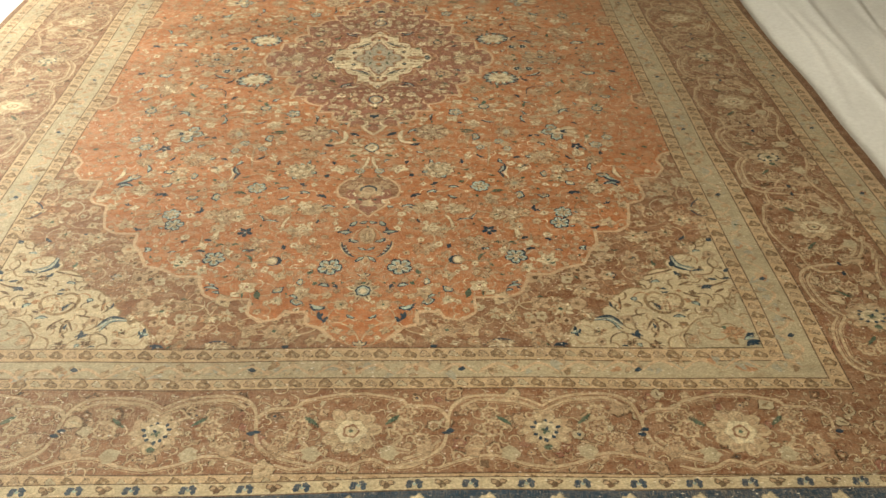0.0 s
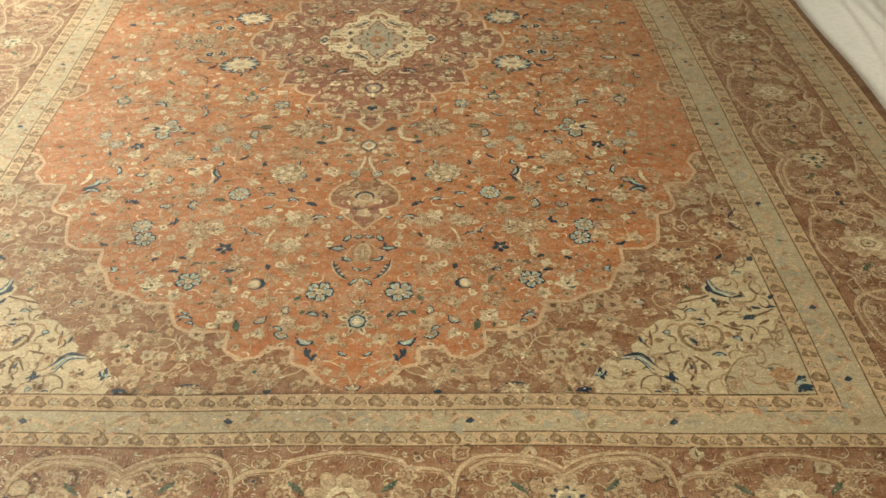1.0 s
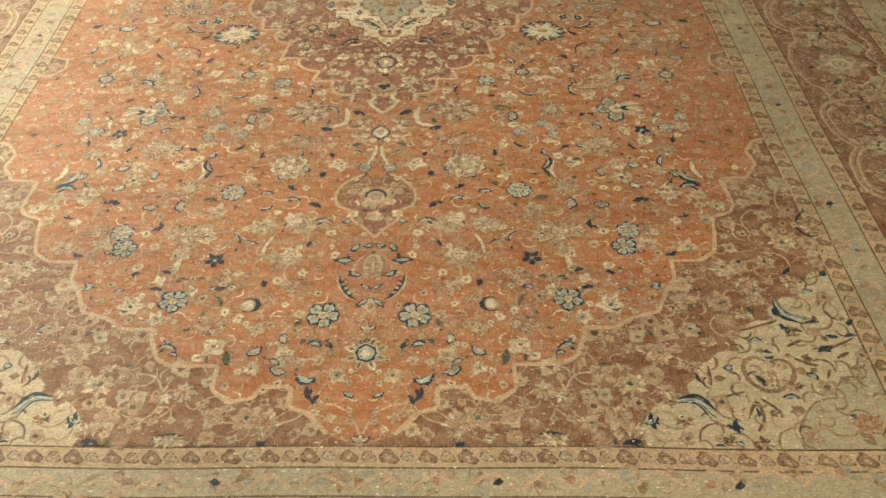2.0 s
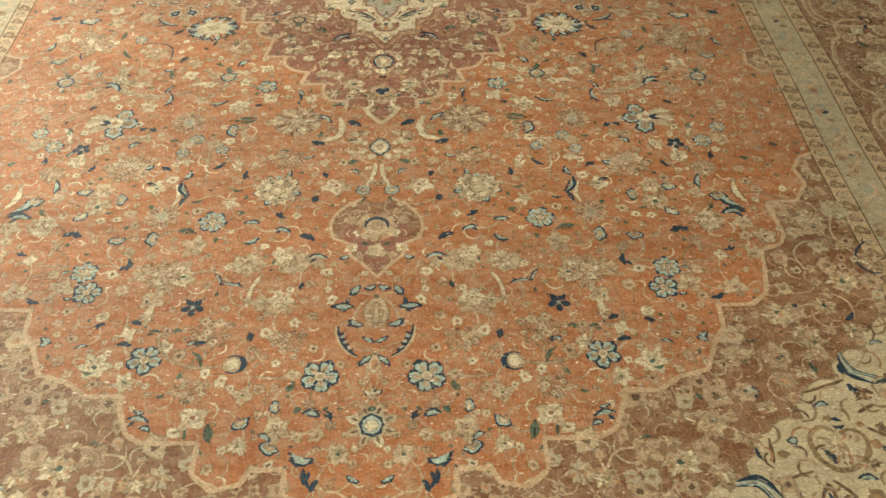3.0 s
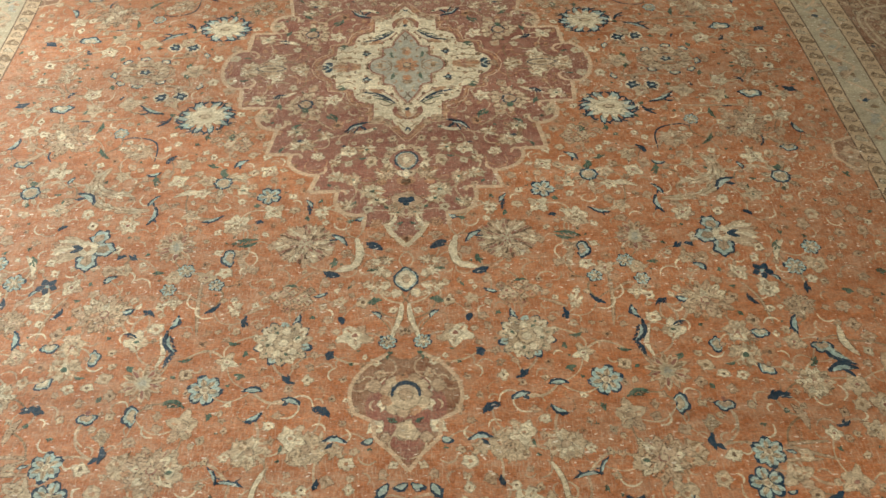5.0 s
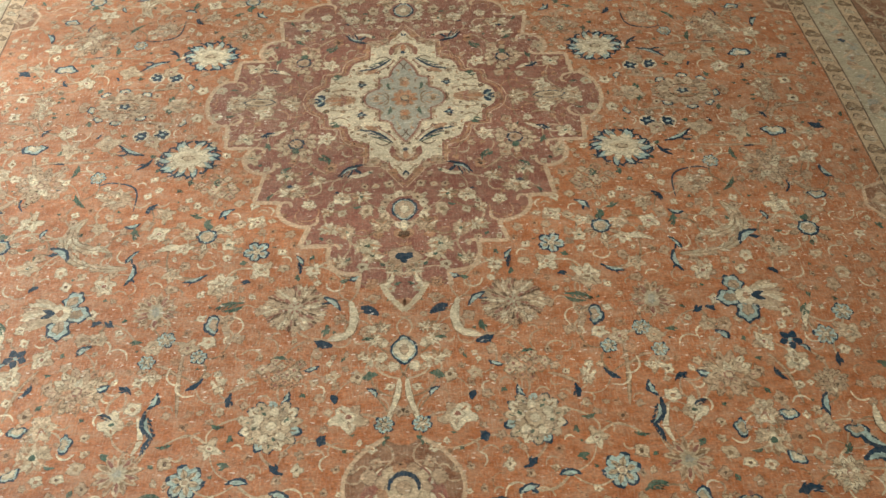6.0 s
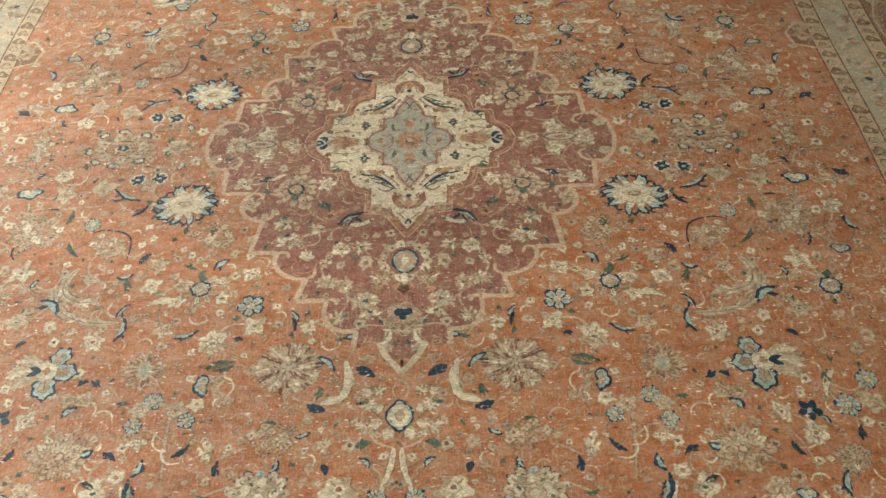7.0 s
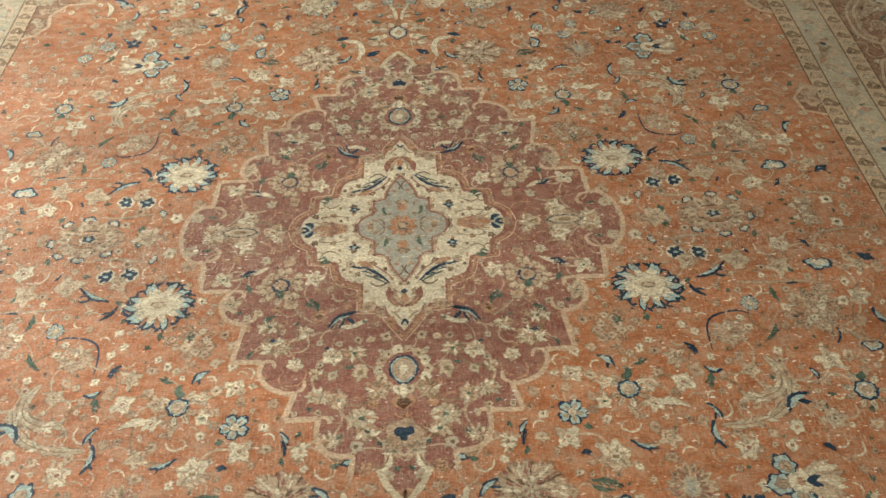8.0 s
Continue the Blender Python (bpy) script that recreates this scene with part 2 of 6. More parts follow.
def spike(m, a, b, w, mat, layer, bend=0.0):
    """A leaf-shaped patch from a to b, widest past its middle."""
    dx, dy = b[0] - a[0], b[1] - a[1]
    d = math.hypot(dx, dy) or 1e-4
    nx, ny = -dy / d, dx / d
    left, right = [], []
    for f, h in ((0.0, 0.12), (0.2, 0.36), (0.45, 0.5), (0.7, 0.42), (0.88, 0.22), (1.0, 0.03)):
        o = bend * d * math.sin(math.pi * f)
        q = random.uniform(0.82, 1.15)
        left.append((a[0] + dx * f + nx * (o + h * w * q), a[1] + dy * f + ny * (o + h * w * q)))
        right.append((a[0] + dx * f + nx * (o - h * w * q), a[1] + dy * f + ny * (o - h * w * q)))
    m.poly(left + right[::-1], mat, layer)


def leaf(mat, u0, v0, u1, v1, w, bend=None):
    cu, cv = (u0 + u1) / 2, (v0 + v1) / 2
    a, b = (u0 - cu, v0 - cv), (u1 - cu, v1 - cv)
    d = math.hypot(u1 - u0, v1 - v0)
    m, bend = Motif(), random.choice((-0.16, -0.1, 0.1, 0.16)) if bend is None else bend
    w = min(w * 1.05, d * 0.85)
    if mat == TEAL:
        spike(m, a, b, w * 1.05, NAVY, 8, bend)
        spike(m, (a[0] * 0.72, a[1] * 0.72), (b[0] * 0.66, b[1] * 0.66), w * 0.62, SKY, 9, bend)
        if d > 0.04:
            q = (-(b[1] - a[1]) * 0.3, (b[0] - a[0]) * 0.3)
            spike(m, (b[0] * 0.1, b[1] * 0.1), (b[0] * 0.6 + q[0], b[1] * 0.6 + q[1]), w * 0.5, NAVY, 8)
        name, label = "outlined_leaf", "pale blue leaf outlined in navy"
    elif mat in (NAVY, GREEN):
        spike(m, a, b, w, mat, 8, bend)
        if d > 0.022 and w > 0.008:
            q = random.choice((-0.45, 0.45))
            spike(m, (a[0] * 0.2, a[1] * 0.2), (b[0] * 0.5 - b[1] * q, b[1] * 0.5 + b[0] * q), w * 0.55, mat, 9)
        if d > 0.03:
            for f in (-0.5, -0.15, 0.2, 0.5):
                q = (-(b[1] - a[1]) * 0.09, (b[0] - a[0]) * 0.09)
                spike(m, (b[0] * f, b[1] * f), (b[0] * (f + 0.35) + q[0], b[1] * (f + 0.35) + q[1]), w * 0.4, mat, 9.3)
        if mat is NAVY and d > 0.05:
            spike(m, (a[0] * 0.5, a[1] * 0.5), (b[0] * 0.75, b[1] * 0.75), w * 0.36, SKY, 9.8, bend)
        name, label = ("navy_leaf", "small navy leaf") if mat == NAVY else ("green_leaf", "small green leaf")
    else:
        spike(m, a, b, w * 1.2, BROWN, 7, bend)
        spike(m, a, b, w, mat, 8, bend)
        name, label = "pale_leaf", "faded cream leaf"
    note(cu, cv, d * 0.4)
    place(name, m, cu, cv, PARENT[0], label)


def stem(mat, w, *pts):
    cu, cv = sum(p[0] for p in pts) / len(pts), sum(p[1] for p in pts) / len(pts)
    m = Motif()
    loc = [(p[0] - cu, p[1] - cv) for p in pts]
    if mat is not NAVY:
        m.ribbon(loc, w * 1.15 + 0.003, FAWN, 5)
    m.ribbon(loc, w * 1.15, mat, 6)
    for p in pts:
        note(p[0], p[1], w)
    place("stem", m, cu, cv, PARENT[0], "thin curling stem")


def blossom(u, v, r):
    """A worn little flower: uneven petals, some rubbed away, round a small eye."""
    if r > 0.030:
        return patch(SAND, u, v, r * 1.05, r * 0.9)
    m, r = Motif(), r * 1.12
    n, a = random.choice((4, 5, 5, 6)), random.uniform(0, 6)
    main_mat = random.choice((TAN, SAND, TAN)) if PARENT[0].name.startswith("spandrel") else random.choice((CREAM, CREAM, SAND, SAND))
    gone = random.choice((-1, -1, 0, 1))
    for i in range(n):
        b = a + 2 * math.pi * (i + random.uniform(-0.12, 0.12)) / n
        q = random.uniform(0.8, 1.15)
        mat = TAN if i == gone else random.choice((main_mat, main_mat, main_mat, SAND))
        m.poly(wavy(1, 11, 3, 0.14, r * 0.48 * q, r * 0.38 / q, b, 0.16, r * 0.52 * q * math.cos(b), r * 0.50 * q * math.sin(b)), mat, 8)
        if random.random() < 0.6:
            spike(m, (r * 0.3 * math.cos(b), r * 0.3 * math.sin(b)), (r * 0.75 * math.cos(b + 0.15), r * 0.75 * math.sin(b + 0.15)), r * 0.12, random.choice((TAN, PEACH)), 9.5)
    m.poly(wavy(r * 0.34, 9, 4, 0.15), main_mat, 9)
    m.poly(wavy(r * 0.17, 7, 0, 0, 1.2, 0.9), random.choice((FAWN, PEACH, ROSE, GREEN, TAN)), 10)
    if random.random() < 0.35:
        b = random.uniform(0, 6)
        spike(m, (r * 0.8 * math.cos(b), r * 0.8 * math.sin(b)), (r * 1.5 * math.cos(b + 0.3), r * 1.5 * math.sin(b + 0.3)), r * 0.26, random.choice((GREEN, TAN, FAWN)), 7.5)
    note(u, v, r)
    place("blossom", m, u, v, PARENT[0], "small faded cream blossom")


def patch(mat, u, v, rx, ry):
    """A rubbed flower of which only a mottled blot is left."""
    m = Motif()
    m.poly(wavy(1, 20, 8, 0.12, rx * 0.9, ry * 0.9, 0, 0.14), TAN if mat is CREAM else mat, 7)
    n = 12 + int(260 * rx)
    for i in range(n):
        a, q = i * 2.4, math.sqrt((i + 0.5) / n)
        x, y = rx * 0.95 * q * math.cos(a), ry * 0.95 * q * math.sin(a)
        b, h = a + random.uniform(-0.7, 0.7), random.uniform(0.005, 0.011)
        spike(m, (x - h * math.cos(b), y - h * math.sin(b)), (x + h * math.cos(b), y + h * math.sin(b)), random.uniform(0.004, 0.008), random.choice((mat, mat, SAND, CREAM, FAWN, PEACH)), 7.6 + 0.02 * i)
    m.poly(wavy(1, 8, 0, 0, rx * 0.22, ry * 0.22, 0, 0.2), random.choice((TAN, SAND, PEACH, GREEN)), 9)
    note(u, v, max(rx, ry))
    place("woven_patch", m, u, v, PARENT[0], "faded mottled patch of pile")


def bud(u, v, r, turn):
    """A scalloped cap, open underneath."""
    m, t, r = Motif(), math.radians(turn), r * 0.86

    def cap(q, bite, mat, layer):
        pts = []
        for i in range(19):
            a = -1.65 + 3.3 * i / 18
            w = r * q * (0.88 + 0.22 * abs(math.sin(2.4 * a + 0.78)))
            pts.append((w * math.cos(a), w * 1.12 * math.sin(a)))
        for i in range(7):
            a = 1.3 - 2.6 * i / 6
            pts.append((-r * q * 0.42 + bite * r * math.cos(a), r * q * 0.55 * math.sin(a)))
        m.poly([(x * math.cos(t) - y * math.sin(t), x * math.sin(t) + y * math.cos(t)) for x, y in pts], mat, layer)

    cap(1.08, 0.20, NAVY, 8)
    cap(0.84, 0.26, SKY, 9)
    cap(0.52, 0.20, random.choice((CREAM, SAND, TAN)), 10)
    m.poly(wavy(r * 0.30, 9, 0, 0, 1, 0.8, t, 0.1, -0.55 * r * math.cos(t), -0.55 * r * math.sin(t)), random.choice((TAN, PEACH, ROSE)), 11)
    note(u, v, r)
    place("bud", m, u, v, PARENT[0], "pale blue scalloped bud outlined in navy")


def fan_palmette(u, r):
    """A palmette lying across the rug, its long petals swept back from a navy heart."""
    m = Motif()
    for i in range(15):
        a = 2 * math.pi * i / 15
        x, y = r * (0.05 + 0.78 * math.cos(a)), r * 0.62 * math.sin(a)
        back = (-r * (0.9 + 0.3 * math.cos(a)), r * 0.36 * math.sin(a))
        m.ribbon([back, ((x + back[0]) / 2, y * 0.95), (x, y)], r * 0.15, (TAN, FAWN, SAND)[i % 3], 6 + i % 3 * 0.3)
        m.ribbon([back, ((x + back[0]) / 2, y * 0.8), (x * 0.9, y * 0.85)], r * 0.04, BROWN, 7)
        m.poly(wavy(r * 0.20, 12, 3, 0.14, 1.1, 0.9, a, 0.12, x, y), (SAND, TAN)[i % 2], 7.4)
        spike(m, (x * 0.82, y * 0.82), (x * 1.12, y * 1.12), r * 0.09, FAWN, 8)
    m.poly(wavy(r * 0.36, 18, 8, 0.10, 1.3, 0.8), PEACH, 8.5)
    m.poly(wavy(r * 0.26, 16, 7, 0.12, 1.3, 0.8), SAND, 9)
    for a in (0.5, 1.9, 3.1, 4.3, 5.7):
        spike(m, (0, 0), (r * 0.26 * math.cos(a), r * 0.19 * math.sin(a)), r * 0.15, NAVY, 10)
    m.poly(wavy(r * 0.07, 8), SKY, 11)
    note(u, 0.0, r)
    place("fan_palmette", m, u, 0.0, PARENT[0], "tan fan palmette with swept petals and a navy heart")


def night_flower(u, v, r):
    m = Motif()
    m.poly(wavy(r * 1.15, 12), CREAM, 7)
    petals(m, 6, r * 0.58, r * 0.42, r * 0.34, NAVY, 8)
    m.poly(wavy(r * 0.5, 8), NAVY, 9)
    m.poly(wavy(r * 0.24, 6, 0, 0, 1.5, 0.8), SKY, 10)
    note(u, v, r)
    place("night_flower", m, u, v, PARENT[0], "small navy flower with a pale eye")


def five_star(u, v, r):
    m = Motif()
    for i in range(5):
        a = 0.3 + 2 * math.pi * i / 5
        spike(m, (r * 0.18 * math.cos(a), r * 0.18 * math.sin(a)), (r * math.cos(a), r * math.sin(a)), r * 0.62, NAVY, 8)
    m.poly(wavy(r * 0.18, 7), SKY, 9)
    note(u, v, r)
    place("five_star", m, u, v, PARENT[0], "navy five-pointed flower")


def ring_flower(u, v, r):
    m = Motif()
    for i in range(9):
        a = 2 * math.pi * (i + random.uniform(-0.2, 0.2)) / 9
        q = random.uniform(1.9, 2.3)
        at = lambda f: (r * f * math.cos(a), r * f * math.sin(a))
        spike(m, at(0.9), at(q), r * 0.62, FAWN, 6.8)
        spike(m, at(0.9), at(q * 0.95), r * 0.46, (SAND, TAN, CREAM)[i % 3], 7.2)
        spike(m, at(1.1), at(q * 0.8), r * 0.10, FAWN, 8)
    m.poly(wavy(r, 20, 8, 0.08), NAVY, 9)
    m.poly(wavy(r * 0.80, 18, 8, 0.07), SKY, 10)
    m.poly(wavy(r * 0.60, 14, 6, 0.08), SAND, 11)
    m.poly(wavy(r * 0.30, 10), TAN, 12)
    m.poly(wavy(r * 0.38, 8, 0, 0, 1, 0.9, 0, 0.1, 0, -r * 1.35), GREEN, 9)
    note(u, v, r * 1.9)
    place("ring_flower", m, u, v, PARENT[0], "cream rayed flower ringed with navy and blue")


def lobed_flower(u, v, r):
    """A large flower with three scalloped, outlined lobes and a worn cream flare opposite."""
    m = Motif()
    for k in range(7):
        a = -0.75 + 0.25 * k
        spike(m, (0, 0), (r * 1.35 * math.cos(a), r * 0.95 * math.sin(a)), r * 0.42, (SAND, CREAM, TAN)[k % 3], 7 + 0.1 * k)
    for a, q in ((4.15, 0.80), (3.05, 0.86), (1.75, 0.95)):
        x, y = r * 0.62 * math.cos(a), r * 0.66 * math.sin(a)
        m.poly(wavy(r * 0.46 * q, 26, 6, 0.12, 1.1, 0.95, a, 0.05, x, y), NAVY, 8)
        m.poly(wavy(r * 0.37 * q, 26, 6, 0.12, 1.1, 0.95, a, 0.06, x, y), SKY, 9)
        m.poly(wavy(r * 0.22 * q, 14, 5, 0.12, 1.1, 0.9, a, 0.08, x * 0.92, y * 0.92), TAN, 10)
        spike(m, (x * 0.5, y * 0.5), (x * 1.2, y * 1.2), r * 0.06, FAWN, 11)
    m.poly(wavy(r * 0.36, 14, 5, 0.12), CREAM, 10.5)
    m.poly(wavy(r * 0.15, 10, 4, 0.12), PEACH, 11)
    for a in (0.35, -0.35):
        spike(m, (r * 0.16, 0), (r * 0.66 * math.cos(a), r * 0.5 * math.sin(a)), r * 0.20, NAVY, 12)
    note(u, v, r)
    place("lobed_flower", m, u, v, PARENT[0], "large cream flower with three scalloped blue lobes")


def scroll_leaf(w, *pts):
    """A long curling leaf: a pale blade feathered along its outer edge."""
    cu, cv = sum(p[0] for p in pts) / len(pts), sum(p[1] for p in pts) / len(pts)
    m, loc = Motif(), [(a - cu, b - cv) for a, b in pts]
    m.ribbon(loc, w * 1.35, FAWN, 6, 0.2)
    m.ribbon(loc, w, SAND, 6.6, 0.2)
    line = smooth(loc, 4)
    for i in range(2, len(line) - 2, 2):
        (x, y), (c, d) = line[i], line[i + 1]
        n = math.hypot(c - x, d - y) or 1.0
        ex, ey = (c - x) / n, (d - y) / n
        for side in (-1, 1):
            spike(m, (x, y), (x + w * (1.2 * ex - 0.62 * side * ey), y + w * (1.2 * ey + 0.62 * side * ex)), w * 0.36, (CREAM, SAGE, TAN)[i // 2 % 3], 7)
    m.ribbon(loc, w * 0.14, FAWN, 8, 0.4)
    for a, b in pts:
        note(a, b, w * 0.6)
    place("scroll_leaf", m, cu, cv, PARENT[0], "long curling pale feathered leaf")


def wing(u0, v0, u1, v1, w, side):
    """A striped blue and cream wing over a dark brow."""
    cu, cv = (u0 + u1) / 2, (v0 + v1) / 2
    a, b = (u0 - cu, v0 - cv), (u1 - cu, v1 - cv)
    d = math.hypot(b[0] - a[0], b[1] - a[1])
    nx, ny = -(b[1] - a[1]) / d * side, (b[0] - a[0]) / d * side
    m = Motif()
    for k, (mat, f) in enumerate(((NAVY, -0.5), (SKY, -0.25), (CREAM, 0.0), (NAVY, 0.18), (SKY, 0.38), (NAVY, 0.58))):
        o, bow = f * w, w * (0.55 + 0.1 * k)
        mid = (nx * (o - bow), ny * (o - bow))
        m.ribbon([(a[0] + nx * o * 0.4, a[1] + ny * o * 0.4), mid, (b[0] + nx * o, b[1] + ny * o)], w * (0.16 if mat is NAVY else 0.24), mat, 8 + 0.3 * k, 0.3)
    m.ribbon([(a[0] - nx * w * 0.2, a[1] - ny * w * 0.2), (-nx * w * 1.35, -ny * w * 1.35), (b[0] * 1.15 - nx * w * 0.35, b[1] * 1.15 - ny * w * 0.35)], w * 0.36, NAVY, 9, 0.15)
    note(cu, cv, d * 0.4)
    place("striped_wing", m, cu, cv, PARENT[0], "striped blue and cream wing with a dark brow")


def peony(u, v, r):
    m = Motif()
    for k, (n, q0, size) in enumerate(((15, 0.84, 0.19), (11, 0.58, 0.19), (7, 0.34, 0.16))):
        for i in range(n):
            a = 2 * math.pi * (i + random.uniform(-0.25, 0.25)) / n + k
            q = r * q0 * random.uniform(0.88, 1.10)
            x, y, h = q * math.cos(a), q * math.sin(a) * 0.92, r * size * random.uniform(0.8, 1.2)
            m.poly(wavy(h * 1.22, 10, 3, 0.15, 1.1, 0.8, a, 0.12, x, y), FAWN, 7 + k)
            m.poly(wavy(h, 10, 3, 0.18, 1.1, 0.8, a, 0.14, x, y), random.choice((TAN, SAND, TAN, PEACH, CREAM)), 7.4 + k)
            spike(m, (x * 0.86, y * 0.86), (x * 1.12, y * 1.12), r * 0.045, random.choice((BROWN, FAWN, ROSE)), 7.8 + k)
    m.poly(wavy(r * 0.20, 9, 5, 0.1), ROSE, 11)
    m.poly(wavy(r * 0.13, 9), SAND, 12)
    note(u, v, r)
    place("peony", m, u, v, PARENT[0], "faded tan peony with many small petals")


def cluster(u, v, r):
    m = Motif()
    for i in range(15):
        a, q = i * 2.4, r * 0.92 * math.sqrt((i + 0.4) / 15)
        x, y, s = q * math.cos(a), q * math.sin(a) * 0.85, r * random.uniform(0.15, 0.22)
        m.poly(wavy(s * 1.25, 8, 4, 0.1, 1, 1, 0, 0.1, x, y), FAWN, 7)
        m.poly(wavy(s, 8, 4, 0.14, 1, 1, 0, 0.1, x, y), random.choice((TAN, SAND, PEACH)), 8)
        m.poly(wavy(s * 0.35, 6, 0, 0, 1, 1, 0, 0.1, x, y), ROSE, 9)
    m.ribbon([(0, r * 0.4), (r * 0.1, r), (0, r * 1.4)], r * 0.10, TAN, 6)
    note(u, v, r)
    place("flower_spray", m, u, v, PARENT[0], "spray of tiny tan flowers on a stem")


def feather_flower(u, v, r):
    m = Motif()
    m.poly(wavy(r * 0.90, 36, 12, 0.06, 1, 0.92), TAN, 6)
    for k, (n, q, ln) in enumerate(((44, 0.84, 0.16), (36, 0.60, 0.18), (22, 0.36, 0.14))):
        for i in range(n):
            a = 2 * math.pi * (i + random.uniform(-0.35, 0.35)) / n
            g = ln * random.uniform(0.6, 1.05)
            spike(m, (r * (q - g) * math.cos(a), r * (q - g) * math.sin(a) * 0.92), (r * (q + g) * math.cos(a + 0.05), r * (q + g) * math.sin(a + 0.05) * 0.92),
                  r * random.uniform(0.07, 0.12), (TAN, CREAM, SAND, ROSE, BROWN, SAND)[(i + k) % 6], 7 + k)
    m.poly(wavy(r * 0.22, 14, 7, 0.1), SAGE, 11)
    petals(m, 6, r * 0.15, r * 0.07, r * 0.03, ROSE, 12)
    note(u, v, r)
    place("feather_flower", m, u, v, PARENT[0], "large feathery tan and rose flower")


def thistle(u, v, r):
    m = Motif()
    for i in range(15):
        a = 2 * math.pi * (i + random.uniform(-0.2, 0.2)) / 15
        q = r * random.uniform(0.82, 1.08)
        spike(m, (r * 0.2 * math.cos(a), r * 0.2 * math.sin(a)), (q * math.cos(a), q * math.sin(a)), r * 0.30, (SAND, TAN)[i % 2], 7 + 0.03 * i)
        spike(m, (r * 0.3 * math.cos(a), r * 0.3 * math.sin(a)), (q * 0.86 * math.cos(a), q * 0.86 * math.sin(a)), r * 0.15, (PEACH, ROSE, FAWN)[i % 3], 8)
    m.poly(wavy(r * 0.36, 14, 7, 0.14), SAGE, 9)
    m.poly(wavy(r * 0.18, 10, 5, 0.14), GREY, 10)
    note(u, v, r)
    place("thistle", m, u, v, PARENT[0], "rosy thistle head with pale tips and a sage middle")


def palmette(u, v, r):
    m, n = Motif(), 14
    for i in range(n):
        a = 2 * math.pi * (i + random.uniform(-0.15, 0.15)) / n + 0.2
        x, y = r * 0.82 * math.cos(a), r * 0.78 * math.sin(a)
        if i % 3 != 1:
            m.poly(wavy(r * 0.21, 10, 3, 0.14, 1, 1, a, 0.1, x * 1.06, y * 1.06), NAVY, 7)
        m.poly(wavy(r * 0.20, 10, 3, 0.16, 1, 1, a, 0.12, x * 0.96, y * 0.96), (CREAM, SAND, SKY, SAND)[i % 4], 8)
        spike(m, (x * 0.80, y * 0.80), (x * 1.08, y * 1.08), r * 0.06, (FAWN, GREEN)[i % 2], 8.5)
    m.poly(wavy(r * 0.70, 28, n, 0.06), TAN, 9)
    for i in range(11):
        a = 2 * math.pi * i / 11
        m.poly(wavy(r * 0.17, 10, 4, 0.15, 1, 0.9, a, 0.12, r * 0.52 * math.cos(a), r * 0.50 * math.sin(a)), (CREAM, SAND)[i % 2], 9.5)
        if i % 3 == 0:
            spike(m, (r * 0.46 * math.cos(a), r * 0.46 * math.sin(a)), (r * 0.64 * math.cos(a + 0.2), r * 0.62 * math.sin(a + 0.2)), r * 0.13, GREEN, 10)
    m.poly(wavy(r * 0.36, 16, 8, 0.08), FAWN, 10.5)
    m.poly(wavy(r * 0.32, 16, 8, 0.08), SAND, 11)
    m.poly(wavy(r * 0.16, 10), CREAM, 12)
    note(u, v, r)
    place("palmette", m, u, v, PARENT[0], "large cream palmette with a broken navy edge")


def crescent(u, v, r):
    m = Motif()
    arc = lambda q, a0, a1, w, mat, l: m.ribbon([(q * math.cos(a0 + (a1 - a0) * i / 6), q * math.sin(a0 + (a1 - a0) * i / 6)) for i in range(7)], w, mat, l)
    m.poly(wavy(r * 0.75, 12), TAN, 7)
    m.poly(wavy(r * 0.5, 10), CREAM, 8)
    arc(r * 0.85, 0.9, 5.4, r * 0.20, NAVY, 9)
    arc(r * 0.88, 2.2, 4.1, r * 0.5, NAVY, 10)
    note(u, v, r)
    place("crescent", m, u, v, PARENT[0], "navy crescent round a cream bud")


def wreath(u, v, r):
    m = Motif()
    petals(m, 13, r * 2.0, r * 0.50, r * 0.40, SAND, 7)
    petals(m, 13, r * 2.1, r * 0.26, r * 0.12, FAWN, 8, 0.1)
    petals(m, 9, r * 1.40, r * 0.34, r * 0.30, TAN, 9, 0.3)
    m.poly(wavy(r * 1.02, 18, 8, 0.06), NAVY, 10)
    m.poly(wavy(r * 0.72, 16, 8, 0.05), TAN, 11)
    petals(m, 5, r * 0.3, r * 0.2, r * 0.12, PEACH, 12)
    m.poly(wavy(r * 0.5, 8, 0, 0, 1, 1, 0, 0.1, 0, r * 1.3), GREEN, 12)
    note(u, v, r * 2.6)
    place("wreath", m, u, v, PARENT[0], "cream flower wreath round a navy ring")


